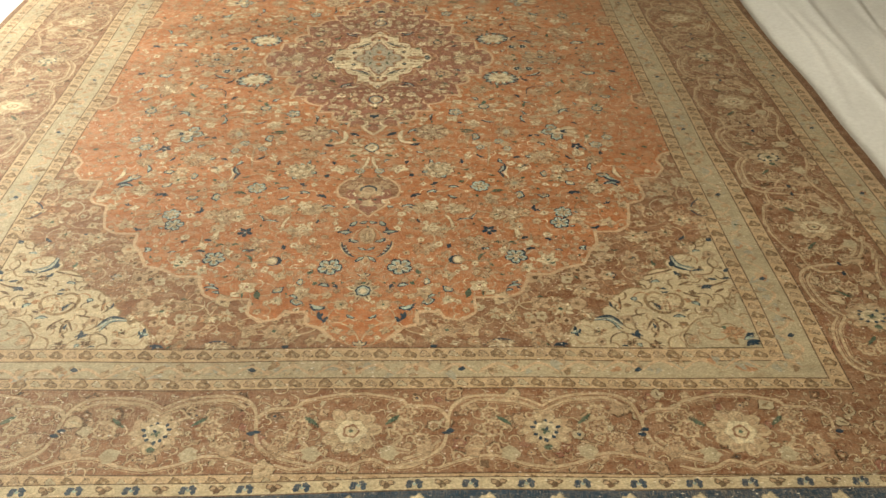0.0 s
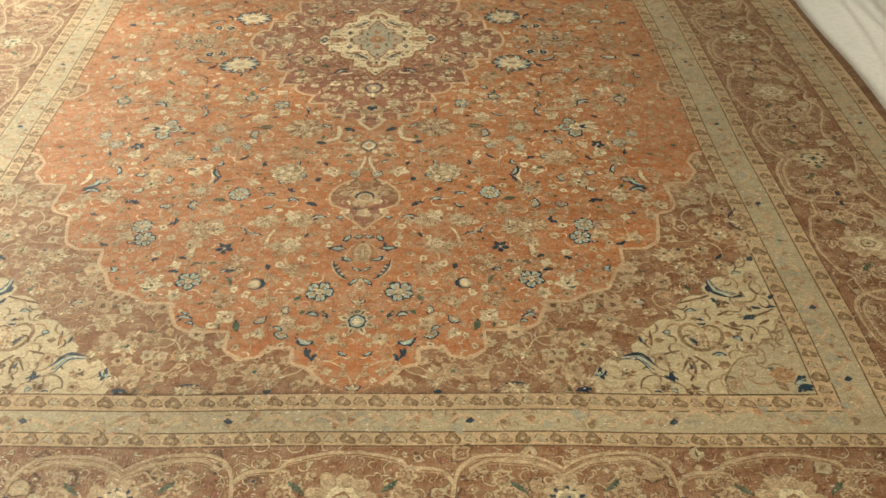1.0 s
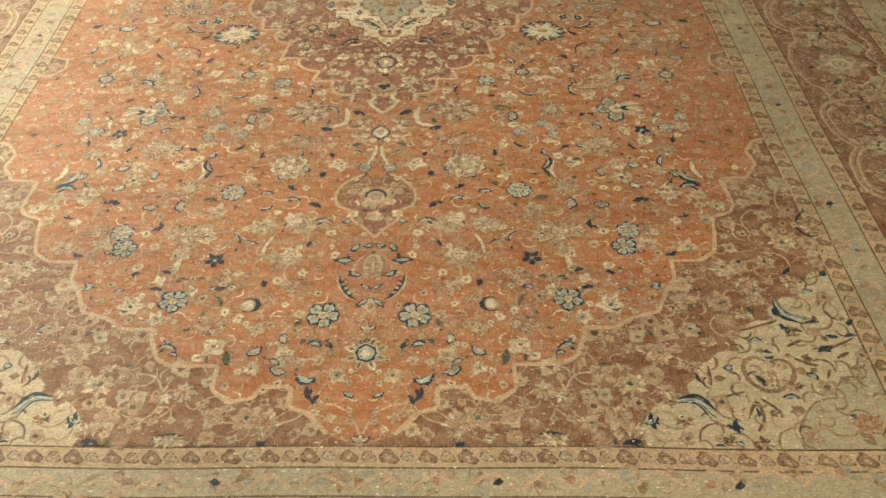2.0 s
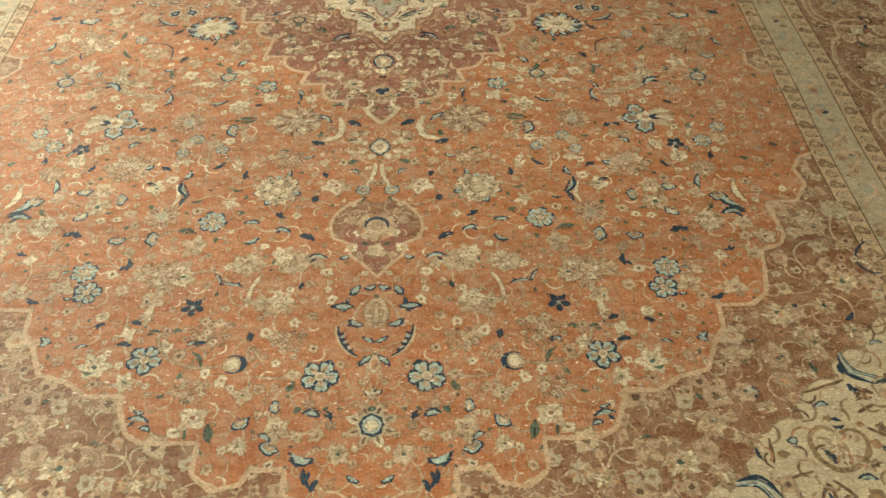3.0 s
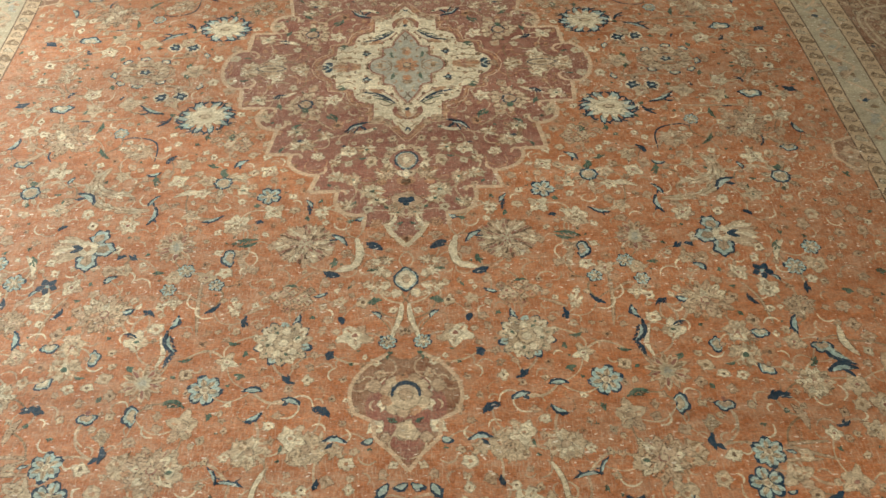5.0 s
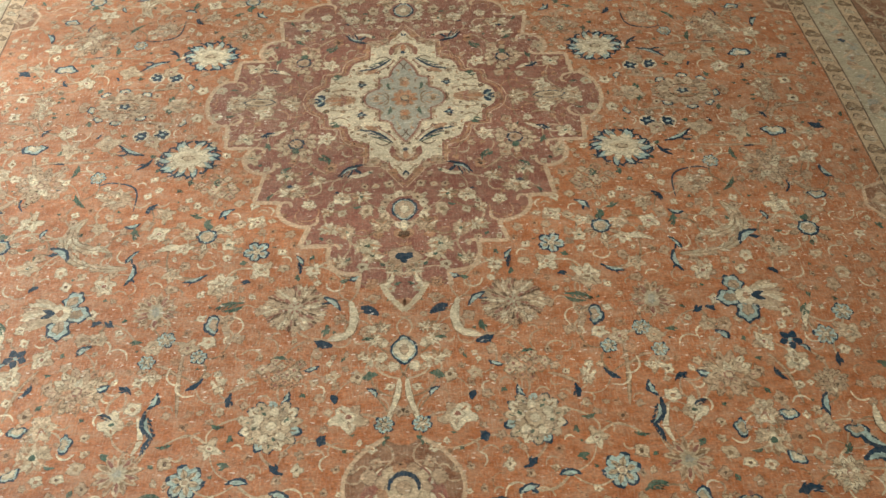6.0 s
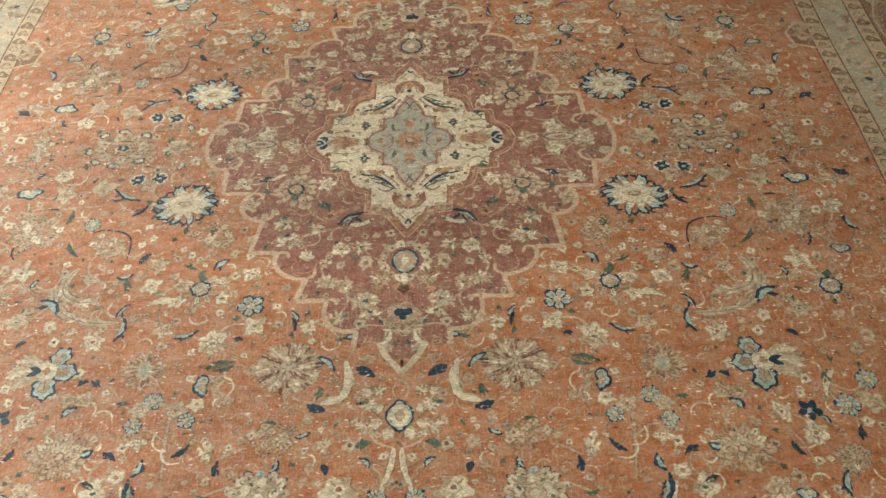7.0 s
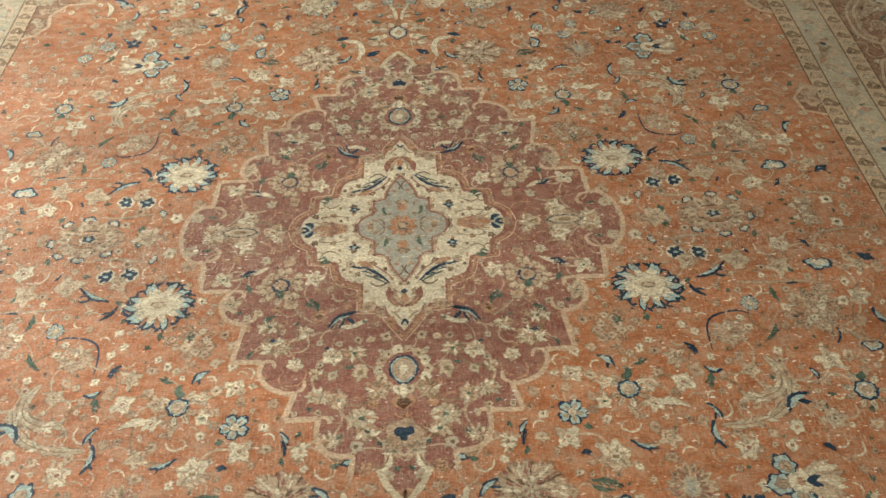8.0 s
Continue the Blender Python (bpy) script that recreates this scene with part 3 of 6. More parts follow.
def eye_flower(u, v, r):
    m = Motif()
    for sy in (-1, 1):
        for i in range(5):
            x, y = r * (-0.72 + 0.36 * i), sy * r * (0.62 - 0.16 * abs(i - 2) ** 1.3)
            m.poly(wavy(r * 0.27, 11, 4, 0.14, 1, 0.85, 0, 0.12, x, y), (SAND, TAN)[i % 2], 7)
            m.poly(wavy(r * 0.13, 8, 0, 0, 1, 0.8, 0, 0.12, x, y * 1.05), (TAN, PEACH)[i % 2], 8)
    for sx in (-1, 1):
        m.poly(wavy(r * 0.30, 11, 5, 0.14, 0.9, 1.1, 0, 0.12, sx * r * 1.55, 0), SAND, 7)
        m.poly(wavy(r * 0.14, 8, 0, 0, 1, 1, 0, 0.12, sx * r * 1.55, 0), PEACH, 8)
    m.poly(wavy(r * 1.05, 18, 0, 0, 1, 0.46), TAN, 8)
    lens = lambda q: [(r * q * math.cos(a), r * q * 0.36 * math.sin(a) * abs(math.sin(a)) ** 0.25) for a in (2 * math.pi * i / 26 for i in range(26))]
    m.poly(lens(1.0), NAVY, 9)
    m.poly(lens(0.84), SAND, 10)
    m.poly(wavy(r * 0.30, 12, 5, 0.1, 1.2, 0.5), FAWN, 11)
    note(u, v, r * 1.3)
    place("eye_flower", m, u, 0.0, PARENT[0], "tan flower with a navy outlined eye")


# ---- room ----
def plaster(name, col, rough=0.85):
    m, nt, bsdf = nodes_of(name)
    geo = nt.nodes.new("ShaderNodeNewGeometry").outputs["Position"]
    a = remap(nt, noise_at(nt, geo, 1.3, 4.0), 0.3, 0.7, 0.9, 1.06)
    b = remap(nt, noise_at(nt, geo, 60.0, 2.0), 0.3, 0.7, 0.95, 1.05)
    s = nt.nodes.new("ShaderNodeVectorMath")
    s.operation = "SCALE"
    s.inputs[0].default_value = col
    nt.links.new(times(nt, a, b), s.inputs["Scale"])
    nt.links.new(s.outputs[0], bsdf.inputs["Base Color"])
    bsdf.inputs["Roughness"].default_value = rough
    bump = nt.nodes.new("ShaderNodeBump")
    bump.inputs["Strength"].default_value = 0.2
    bump.inputs["Distance"].default_value = 0.004
    nt.links.new(noise_at(nt, geo, 90.0, 3.0), bump.inputs["Height"])
    nt.links.new(bump.outputs["Normal"], bsdf.inputs["Normal"])
    return m


WALL = plaster("painted_plaster", (0.26, 0.24, 0.21))
CEIL = plaster("ceiling_paint", (0.48, 0.45, 0.40))
BOARDS = plaster("floor_screed", (0.30, 0.26, 0.21))
COTTON = plaster("white_cotton", (0.92, 0.95, 0.96), 0.8)
PAINT = plaster("white_window_paint", (0.75, 0.74, 0.70), 0.4)


def box(bm, x0, x1, y0, y1, z0, z1):
    m = Matrix.Translation(((x0 + x1) / 2, (y0 + y1) / 2, (z0 + z1) / 2)) @ Matrix.Diagonal((x1 - x0, y1 - y0, z1 - z0, 1))
    bmesh.ops.create_cube(bm, size=1, matrix=m)
    return bm


def part(name, bm, mat, parent=None, label=""):
    me = bpy.data.meshes.new(name)
    bm.to_mesh(me)
    bm.free()
    me.materials.append(mat)
    ob = new(name, me)
    if parent:
        ob.parent = parent
    if label:
        tagged(ob, label)
    return ob


def structure(name, mat, label, category, *boxes):
    bm = bmesh.new()
    for b in boxes:
        box(bm, *b)
    return tagged(part(name, bm, mat), label, category, kind="structure")


X0, X1, Y0, Y1, TOP = -3.1, 4.2, -2.6, 9.4, 2.75
structure("floor", BOARDS, "plain grey-brown floor under the sheet", "floor", (X0 - 0.2, X1 + 0.2, Y0 - 0.2, Y1 + 0.2, -0.25, -0.0175))
structure("ceiling", CEIL, "plain pale painted ceiling", "ceiling", (X0 - 0.2, X1 + 0.2, Y0 - 0.2, Y1 + 0.2, TOP, TOP + 0.2))
structure("wall_north", WALL, "plain beige plastered wall", "wall", (X0 - 0.2, X1 + 0.2, Y1, Y1 + 0.2, -0.25, TOP))
structure("wall_south", WALL, "plain beige plastered wall", "wall", (X0 - 0.2, X1 + 0.2, Y0 - 0.2, Y0, -0.25, TOP))
structure("wall_east", WALL, "plain beige plastered wall", "wall", (X1, X1 + 0.2, Y0, Y1, -0.25, TOP))
structure("wall_west", WALL, "plain beige plastered wall with two windows", "wall",
          (X0 - 0.2, X0, Y0, 1.8, -0.25, TOP), (X0 - 0.2, X0, 5.4, 6.2, -0.25, TOP), (X0 - 0.2, X0, 7.6, Y1, -0.25, TOP),
          (X0 - 0.2, X0, 1.8, 5.4, -0.25, 0.95), (X0 - 0.2, X0, 1.8, 5.4, 2.5, TOP),
          (X0 - 0.2, X0, 6.2, 7.6, -0.25, 0.95), (X0 - 0.2, X0, 6.2, 7.6, 2.5, TOP))
bm = bmesh.new()
for b in ((1.8, 1.86, 0.95, 2.5), (5.34, 5.4, 0.95, 2.5), (3.57, 3.63, 1.01, 2.44), (1.86, 5.34, 0.95, 1.01), (1.86, 5.34, 2.44, 2.5)):
    box(bm, X0 - 0.14, X0 - 0.08, *b)
tagged(part("window_1", bm, PAINT), "white painted two-part window frame", "window", kind="structure")
bm = bmesh.new()
for b in ((6.2, 6.26, 0.95, 2.5), (7.54, 7.6, 0.95, 2.5), (6.26, 7.54, 0.95, 1.01), (6.26, 7.54, 2.44, 2.5)):
    box(bm, X0 - 0.14, X0 - 0.08, *b)
tagged(part("window_2", bm, PAINT), "white painted single window frame", "window", kind="structure")

# ---- white sheet spread under the rug ----
sheet_d, nx, ny = 11.6, 460, 200
xs = np.linspace(-3.05, 4.1, nx)
ys = np.linspace(-2.4, -2.4 + sheet_d, ny)
gx, gy = np.meshgrid(xs, ys)
folds = np.zeros_like(gx)
rng = np.random.default_rng(7)
for k in range(26):
    side = 1 if k < 18 else -1
    x_at = side * (1.84 + 0.105 * (k % 18) + rng.uniform(-0.05, 0.05))
    lean, bow, ph = rng.uniform(-0.10, 0.06), rng.uniform(0.02, 0.10), rng.uniform(0, 6)
    mid, length = rng.uniform(2.2, 5.5), rng.uniform(0.5, 1.3)
    off = gx - x_at - lean * (gy - 3.5) - bow * np.sin(gy * 1.7 + ph)
    width = rng.uniform(0.010, 0.028)
    profile = np.exp(-(off / width) ** 2) - 0.5 * np.exp(-((off - 1.6 * width) / (1.4 * width)) ** 2)
    folds += rng.uniform(0.005, 0.010) * profile * np.exp(-((gy - mid) / length) ** 2)
folds += 0.008 * np.sin(gx * 3.1 + 0.8 * np.sin(gy * 1.3)) * np.sin(gy * 1.1 + 0.6 * gx)
free = np.clip((np.abs(gx) - 1.80) / 0.25, 0, 1)
heights = -0.0150 + folds * free + 0.012 * free
me = bpy.data.meshes.new("dust_sheet")
verts = np.stack([gx, gy, heights], -1).reshape(-1, 3).tolist()
faces = [(j * nx + i, j * nx + i + 1, (j + 1) * nx + i + 1, (j + 1) * nx + i) for j in range(ny - 1) for i in range(nx - 1)]
me.from_pydata(verts, [], faces)
me.polygons.foreach_set("use_smooth", [True] * len(faces))
me.materials.append(COTTON)
sheet = tagged(new("dust_sheet", me), "white cotton sheet with soft folds spread on the floor", "sheet")
thick = sheet.modifiers.new("thickness", "SOLIDIFY")
thick.thickness, thick.offset = 0.002, -1

# ---- the rug: ground and bands ----
rug = tagged(new("rug"), "large worn rust-orange carpet with a brown floral medallion and wide border", "rug")
rug.location = (0, CENTRE_Y, 0)


def ground(name, mo, label="", parent=None):
    ob = new(name, mo.mesh(name))
    ob.parent = parent or rug
    return tagged(ob, label) if label else ob


def wv(u, v):
    x, y, _ = warp(u, v)
    return x, CENTRE_Y - y


def rounded(pts, cut=0.0025):
    """The same outline with its corners slightly eased."""
    out = [pts[0]]
    for (a, b), (c, d) in zip(pts, pts[1:]):
        f = min(0.2, cut / (math.hypot(c - a, d - b) or 1.0))
        out += [(a + (c - a) * f, b + (d - b) * f), (c - (c - a) * f, d - (d - b) * f)]
    return out + [pts[-1]]


ALL = ((1, 1), (-1, 1), (-1, -1), (1, -1))


def quarters(mo, pts, mat, layer, which=ALL):
    for su, sv in which:
        q = [wv(u * su, v * sv) for u, v in pts]
        mo.area(q if su * sv > 0 else q[::-1], mat, layer)


def outlines(mo, pts, w, mat, layer, back=None, which=ALL):
    for su, sv in which:
        line = [wv(u * su, v * sv) for u, v in rounded(pts)]
        for a, b in zip(line, line[1:]):
            n = 2
            seg = [(a[0] + (b[0] - a[0]) * i / n, a[1] + (b[1] - a[1]) * i / n) for i in range(n + 1)]
            if back:
                mo.ribbon(seg, w * 1.7, back, layer - 1, 0.95)
            mo.ribbon(seg, w, mat, layer, 0.95)


def corner_ring(mo, ou, ov, iu, iv, mat, layer, wob=0.0, n=48):
    """One band of the border, mitred at its corners."""
    outer, inner = [], []
    for (au, av), (bu, bv) in (((-1, 1), (1, 1)), ((1, 1), (1, -1)), ((1, -1), (-1, -1)), ((-1, -1), (-1, 1))):
        for i in range(n):
            f = i / n
            for ring, ru, rv in ((outer, ou, ov), (inner, iu, iv)):
                u, v = (au + (bu - au) * f) * ru, (av + (bv - av) * f) * rv
                d = wob * (0.6 * math.sin(u * 3.1 + v * 4.2) + 0.4 * math.sin(v * 9.0 + u * 7.0)) if ring is outer else 0.0
                ring.append(wv(u + d * (1 if u > 0 else -1), v + d * (1 if v > 0 else -1)))
    k, s, z, m = len(mo.verts), mo.slot(mat), layer * STEP, len(outer)
    mo.verts += [(*p, z) for p in outer] + [(*p, z) for p in inner]
    for i in range(m):
        j = (i + 1) % m
        mo.faces.append((k + i, k + j, k + m + j, k + m + i))
        mo.slots.append(s)


HU, HV = 1.072, 1.802
body = bmesh.new()
box(body, -1.758, 1.758, -2.40, 2.40, -0.0152, -0.0016)
bmesh.ops.bevel(body, geom=body.edges[:], offset=0.004, segments=2, affect="EDGES")
part("foundation", body, SELVAGE, rug, "thick woven foundation of the carpet")

mo = Motif()
quarters(mo, [(0, 0), (HU, 0), (HU, HV), (0, HV)], UMBER, 0)
spandrels = ground("spandrel_ground", mo, "umber brown corner ground with tan flowers")

EDGE = [(0.0, 1.806), (0.067, 1.775), (0.115, 1.722), (0.153, 1.709), (0.152, 1.657), (0.215, 1.657), (0.228, 1.684), (0.277, 1.695),
        (0.317, 1.660), (0.315, 1.598), (0.419, 1.597), (0.451, 1.578), (0.466, 1.545), (0.478, 1.515), (0.476, 1.494), (0.548, 1.495),
        (0.593, 1.463), (0.653, 1.445), (0.683, 1.380), (0.711, 1.340), (0.714, 1.281), (0.785, 1.278), (0.824, 1.248), (0.841, 1.178),
        (0.848, 1.123), (0.898, 1.104), (0.914, 1.075), (0.908, 0.970), (0.980, 0.965), (1.020, 0.909), (1.009, 0.853), (1.040, 0.808), (HU, 0.796)]
BITE = [(HU, 0.450), (1.043, 0.448), (1.010, 0.404), (1.020, 0.352), (HU, 0.333)]
mo = Motif()
quarters(mo, [(0, 0)] + EDGE + BITE + [(HU, 0)], RUST, 1)
outlines(mo, EDGE[1:], 0.0105, LINE, 9)
outlines(mo, BITE, 0.008, LINE, 9)
field = ground("field", mo, "faded rust-orange field strewn with flowers")

MED = (smooth([(0.489, 0.0), (0.486, 0.025), (0.475, 0.060), (0.452, 0.085), (0.430, 0.084)], 3) + [(0.425, 0.169)]
       + smooth([(0.360, 0.168), (0.378, 0.202), (0.366, 0.240), (0.339, 0.256), (0.322, 0.256)], 3) + [(0.336, 0.350)]
       + smooth([(0.275, 0.352), (0.279, 0.379), (0.259, 0.410), (0.220, 0.428), (0.205, 0.426)], 3) + [(0.222, 0.485)]
       + smooth([(0.157, 0.485), (0.159, 0.522), (0.141, 0.556), (0.110, 0.566), (0.092, 0.564)], 3)
       + [(0.095, 0.605), (0.046, 0.596), (0.034, 0.624), (0.0, 0.667)])
HEART_OF = (smooth([(0.230, 0.0), (0.222, 0.028), (0.208, 0.044), (0.190, 0.055)], 3) + [(0.187, 0.095), (0.143, 0.101)]
            + smooth([(0.140, 0.124), (0.130, 0.146), (0.110, 0.158), (0.088, 0.166)], 3) + [(0.087, 0.225), (0.040, 0.228)]
            + smooth([(0.036, 0.244), (0.024, 0.262), (0.0, 0.296)], 3))
MIDDLE = (smooth([(0.101, 0.0), (0.094, 0.022), (0.076, 0.036), (0.063, 0.041)], 3) + [(0.063, 0.080), (0.036, 0.088)]
          + smooth([(0.032, 0.108), (0.020, 0.134), (0.0, 0.165)], 3))
mo = Motif()
quarters(mo, [(0, 0)] + MED, ROSE, 2)
outlines(mo, MED[:-3], 0.0110, LINE, 9)
outlines(mo, MED[-3:], 0.012, PALE, 9)
for curl in ([(0.430, 0.084), (0.408, 0.078), (0.398, 0.058), (0.410, 0.046)], [(0.360, 0.168), (0.338, 0.172), (0.332, 0.190)], [(0.322, 0.256), (0.306, 0.246), (0.304, 0.228)],
             [(0.275, 0.352), (0.256, 0.352), (0.250, 0.368)], [(0.205, 0.426), (0.190, 0.416), (0.190, 0.398)], [(0.157, 0.485), (0.142, 0.484), (0.136, 0.498)]):
    for su, sv in ALL:
        mo.ribbon([wv(u * su, v * sv) for u, v in curl], 0.0085, LINE, 9)
quarters(mo, [(0, 0)] + HEART_OF, CREAM, 4)
outlines(mo, HEART_OF, 0.004, ROSE, 6)
outlines(mo, [(u * 1.045 + 0.002, v * 1.035 + 0.002) for u, v in HEART_OF], 0.0065, PEACH, 6)
outlines(mo, [(u * 1.085 + 0.003, v * 1.065 + 0.003) for u, v in HEART_OF], 0.003, LINE, 6)
quarters(mo, [(0, 0)] + MIDDLE, GREY, 5)
outlines(mo, MIDDLE, 0.0055, ROSE, 7)
outlines(mo, [(u * 1.08, v * 1.05) for u, v in MIDDLE], 0.003, TAN, 7)
medallion = ground("medallion", mo, "rose-brown stepped medallion with a cream heart")

PEND = [(0.010, 0.962), (0.033, 0.949), (0.071, 0.975), (0.098, 1.011), (0.104, 1.048), (0.095, 1.080), (0.061, 1.098), (0.058, 1.134), (0.027, 1.164), (0.0, 1.200)]
PEND = PEND[:1] + smooth(PEND[1:6], 3) + PEND[6:]
for end in (1, -1):
    mo, both = Motif(), ((end, end), (-end, end))
    quarters(mo, [(0, 0.962)] + PEND, UMBER, 2, both)
    quarters(mo, [(0, 1.00)] + [(u * 0.72, 1.0 + (v - 0.95) * 0.74) for u, v in PEND[2:]], ROSE, 3, both)
    outlines(mo, PEND[1:], 0.008, LINE, 9, None, both)
    pendant = ground("pendant", mo, "heart-shaped umber pendant beyond the medallion")

CORNER = [(0.564, HV), (0.584, 1.711), (0.675, 1.685), (0.689, 1.628), (0.728, 1.582), (0.802, 1.554), (0.819, 1.499), (0.902, 1.464), (0.914, 1.417), (0.980, 1.404), (1.004, 1.347), (HU, 1.316)]
SAGE_AT = [(0.868, HV), (0.898, 1.715), (0.971, 1.679), (0.984, 1.646), (1.025, 1.628), (1.040, 1.594), (HU, 1.580)]
def scalloped(pts, depth):
    """Each straight run bowed outwards and finely uneven."""
    out = []
    for (a, b), (c, d) in zip(pts, pts[1:]):
        for i in range(5):
            f = i / 5
            h = depth * math.sin(math.pi * f) + random.uniform(-0.002, 0.002)
            ln = math.hypot(c - a, d - b) or 1.0
            out.append((a + (c - a) * f - h * abs(d - b) / ln, b + (d - b) * f - h * abs(c - a) / ln))
    return out + [pts[-1]]


CORNER, SAGE_AT = scalloped(CORNER, 0.016), scalloped(SAGE_AT, 0.012)
for q in ALL:
    mo = Motif()
    quarters(mo, CORNER + [(HU, HV)], PALE, 2, (q,))
    outlines(mo, CORNER, 0.006, FAWN, 4, None, (q,))
    quarters(mo, SAGE_AT + [(HU, HV)], SAGE, 3, (q,))
    outlines(mo, SAGE_AT, 0.005, FAWN, 4, None, (q,))
    ground("corner_piece", mo, "cream and sage corner piece with dark leaves")

BANDS = [("inner_guard", GUARD, 1.118, 1.850, HU, HV), ("inner_band", SAGE, 1.205, 1.912, 1.118, 1.850), ("middle_guard", GUARD, 1.253, 1.950, 1.205, 1.912),
         ("main_border", UMBER, 1.570, 2.212, 1.253, 1.950), ("outer_guard", GUARD, 1.612, 2.256, 1.570, 2.212), ("outer_band", SAGE, 1.684, 2.326, 1.612, 2.256),
         ("edge_guard", LINE, 1.738, 2.380, 1.684, 2.326), ("selvage", SELVAGE, 1.766, 2.408, 1.738, 2.380)]
bands = {}
for name, mat, ou, ov, iu, iv in BANDS:
    mo = Motif()
    corner_ring(mo, ou, ov, iu, iv, mat, 1, 0.010 if name == "selvage" else 0.0)
    corner_ring(mo, iu + 0.002, iv + 0.002, iu - 0.002, iv - 0.002, BROWN, 3)
    bands[name] = ground(name, mo, {"inner_band": "narrow sage green band", "outer_band": "narrow sage green band", "main_border": "wide umber border with scrolls",
                                    "selvage": "dark bound edge"}.get(name, "narrow sand-coloured guard stripe"))


# ---- axis motifs ----
def axis_egg(v, r, pointed, parent):
    m = Motif()
    if not pointed:
        for i in range(14):
            a = 2 * math.pi * i / 14
            m.poly(wavy(r * 0.42, 9, 4, 0.1, 1, 1, 0, 0.1, 1.55 * r * math.cos(a), 1.55 * r * math.sin(a)), (SAND, CREAM, TAN)[i % 3], 7)
            m.poly(wavy(r * 0.10, 6, 0, 0, 1, 1, 0, 0.1, 1.6 * r * math.cos(a), 1.6 * r * math.sin(a)), BROWN, 8)
        m.poly(wavy(r * 1.35, 20, 10, 0.05), ROSE, 8)
        m.poly(wavy(r * 0.35, 8, 0, 0, 0.8, 1.6, 0, 0.08, 0, r * 1.7), CREAM, 9)
    else:
        for a, q in ((0.35, 1.7), (-0.4, 1.7), (2.8, 1.7), (3.55, 1.7), (1.1, 1.5), (2.05, 1.5)):
            m.poly(wavy(r * 0.42, 10, 4, 0.1, 1.1, 0.8, a, 0.1, q * r * math.cos(a), q * r * math.sin(a)), (SAND, CREAM)[int(q * 10) % 2], 7)
        m.poly(wavy(r * 1.25, 18), PEACH, 8)
    shape = [(math.sin(2 * math.pi * i / 22), -math.cos(2 * math.pi * i / 22)) for i in range(22)]
    for q, mat, l in ((1.0, NAVY, 9), (0.86, SKY, 10), (0.72, CREAM if pointed else TAN, 11), (0.3, TAN if pointed else CREAM, 12)):
        m.poly([(r * q * x * random.uniform(0.95, 1.05) * (1 - (0.22 if pointed else 0.0) * y * y), r * q * y * (1.12 + (0.16 if y > 0.85 or pointed and y < -0.85 else 0))) for x, y in shape], mat, l)
    place("medallion_bud", m, 0, v, parent, "cream bud ringed with navy")
    note(0, v, r * 2)


def axis_trefoil(v, r, parent):
    m = Motif()
    for a in (-2.5, -1.57, -0.65):
        spike(m, (0, r * 0.4), (r * 1.15 * math.cos(a) * 1.0, r * 0.3 + r * 0.9 * math.sin(a)), r * 0.62, NAVY, 8)
        spike(m, (0, r * 0.3), (r * 0.9 * math.cos(a), r * 0.3 + r * 0.7 * math.sin(a)), r * 0.36, CREAM, 9)
    m.poly(wavy(r * 0.3, 8, 0, 0, 1, 1, 0, 0.1, 0, r * 0.55), TAN, 10)
    place("trefoil", m, 0, v, parent, "small cream trefoil outlined in navy")
    note(0, v, r)


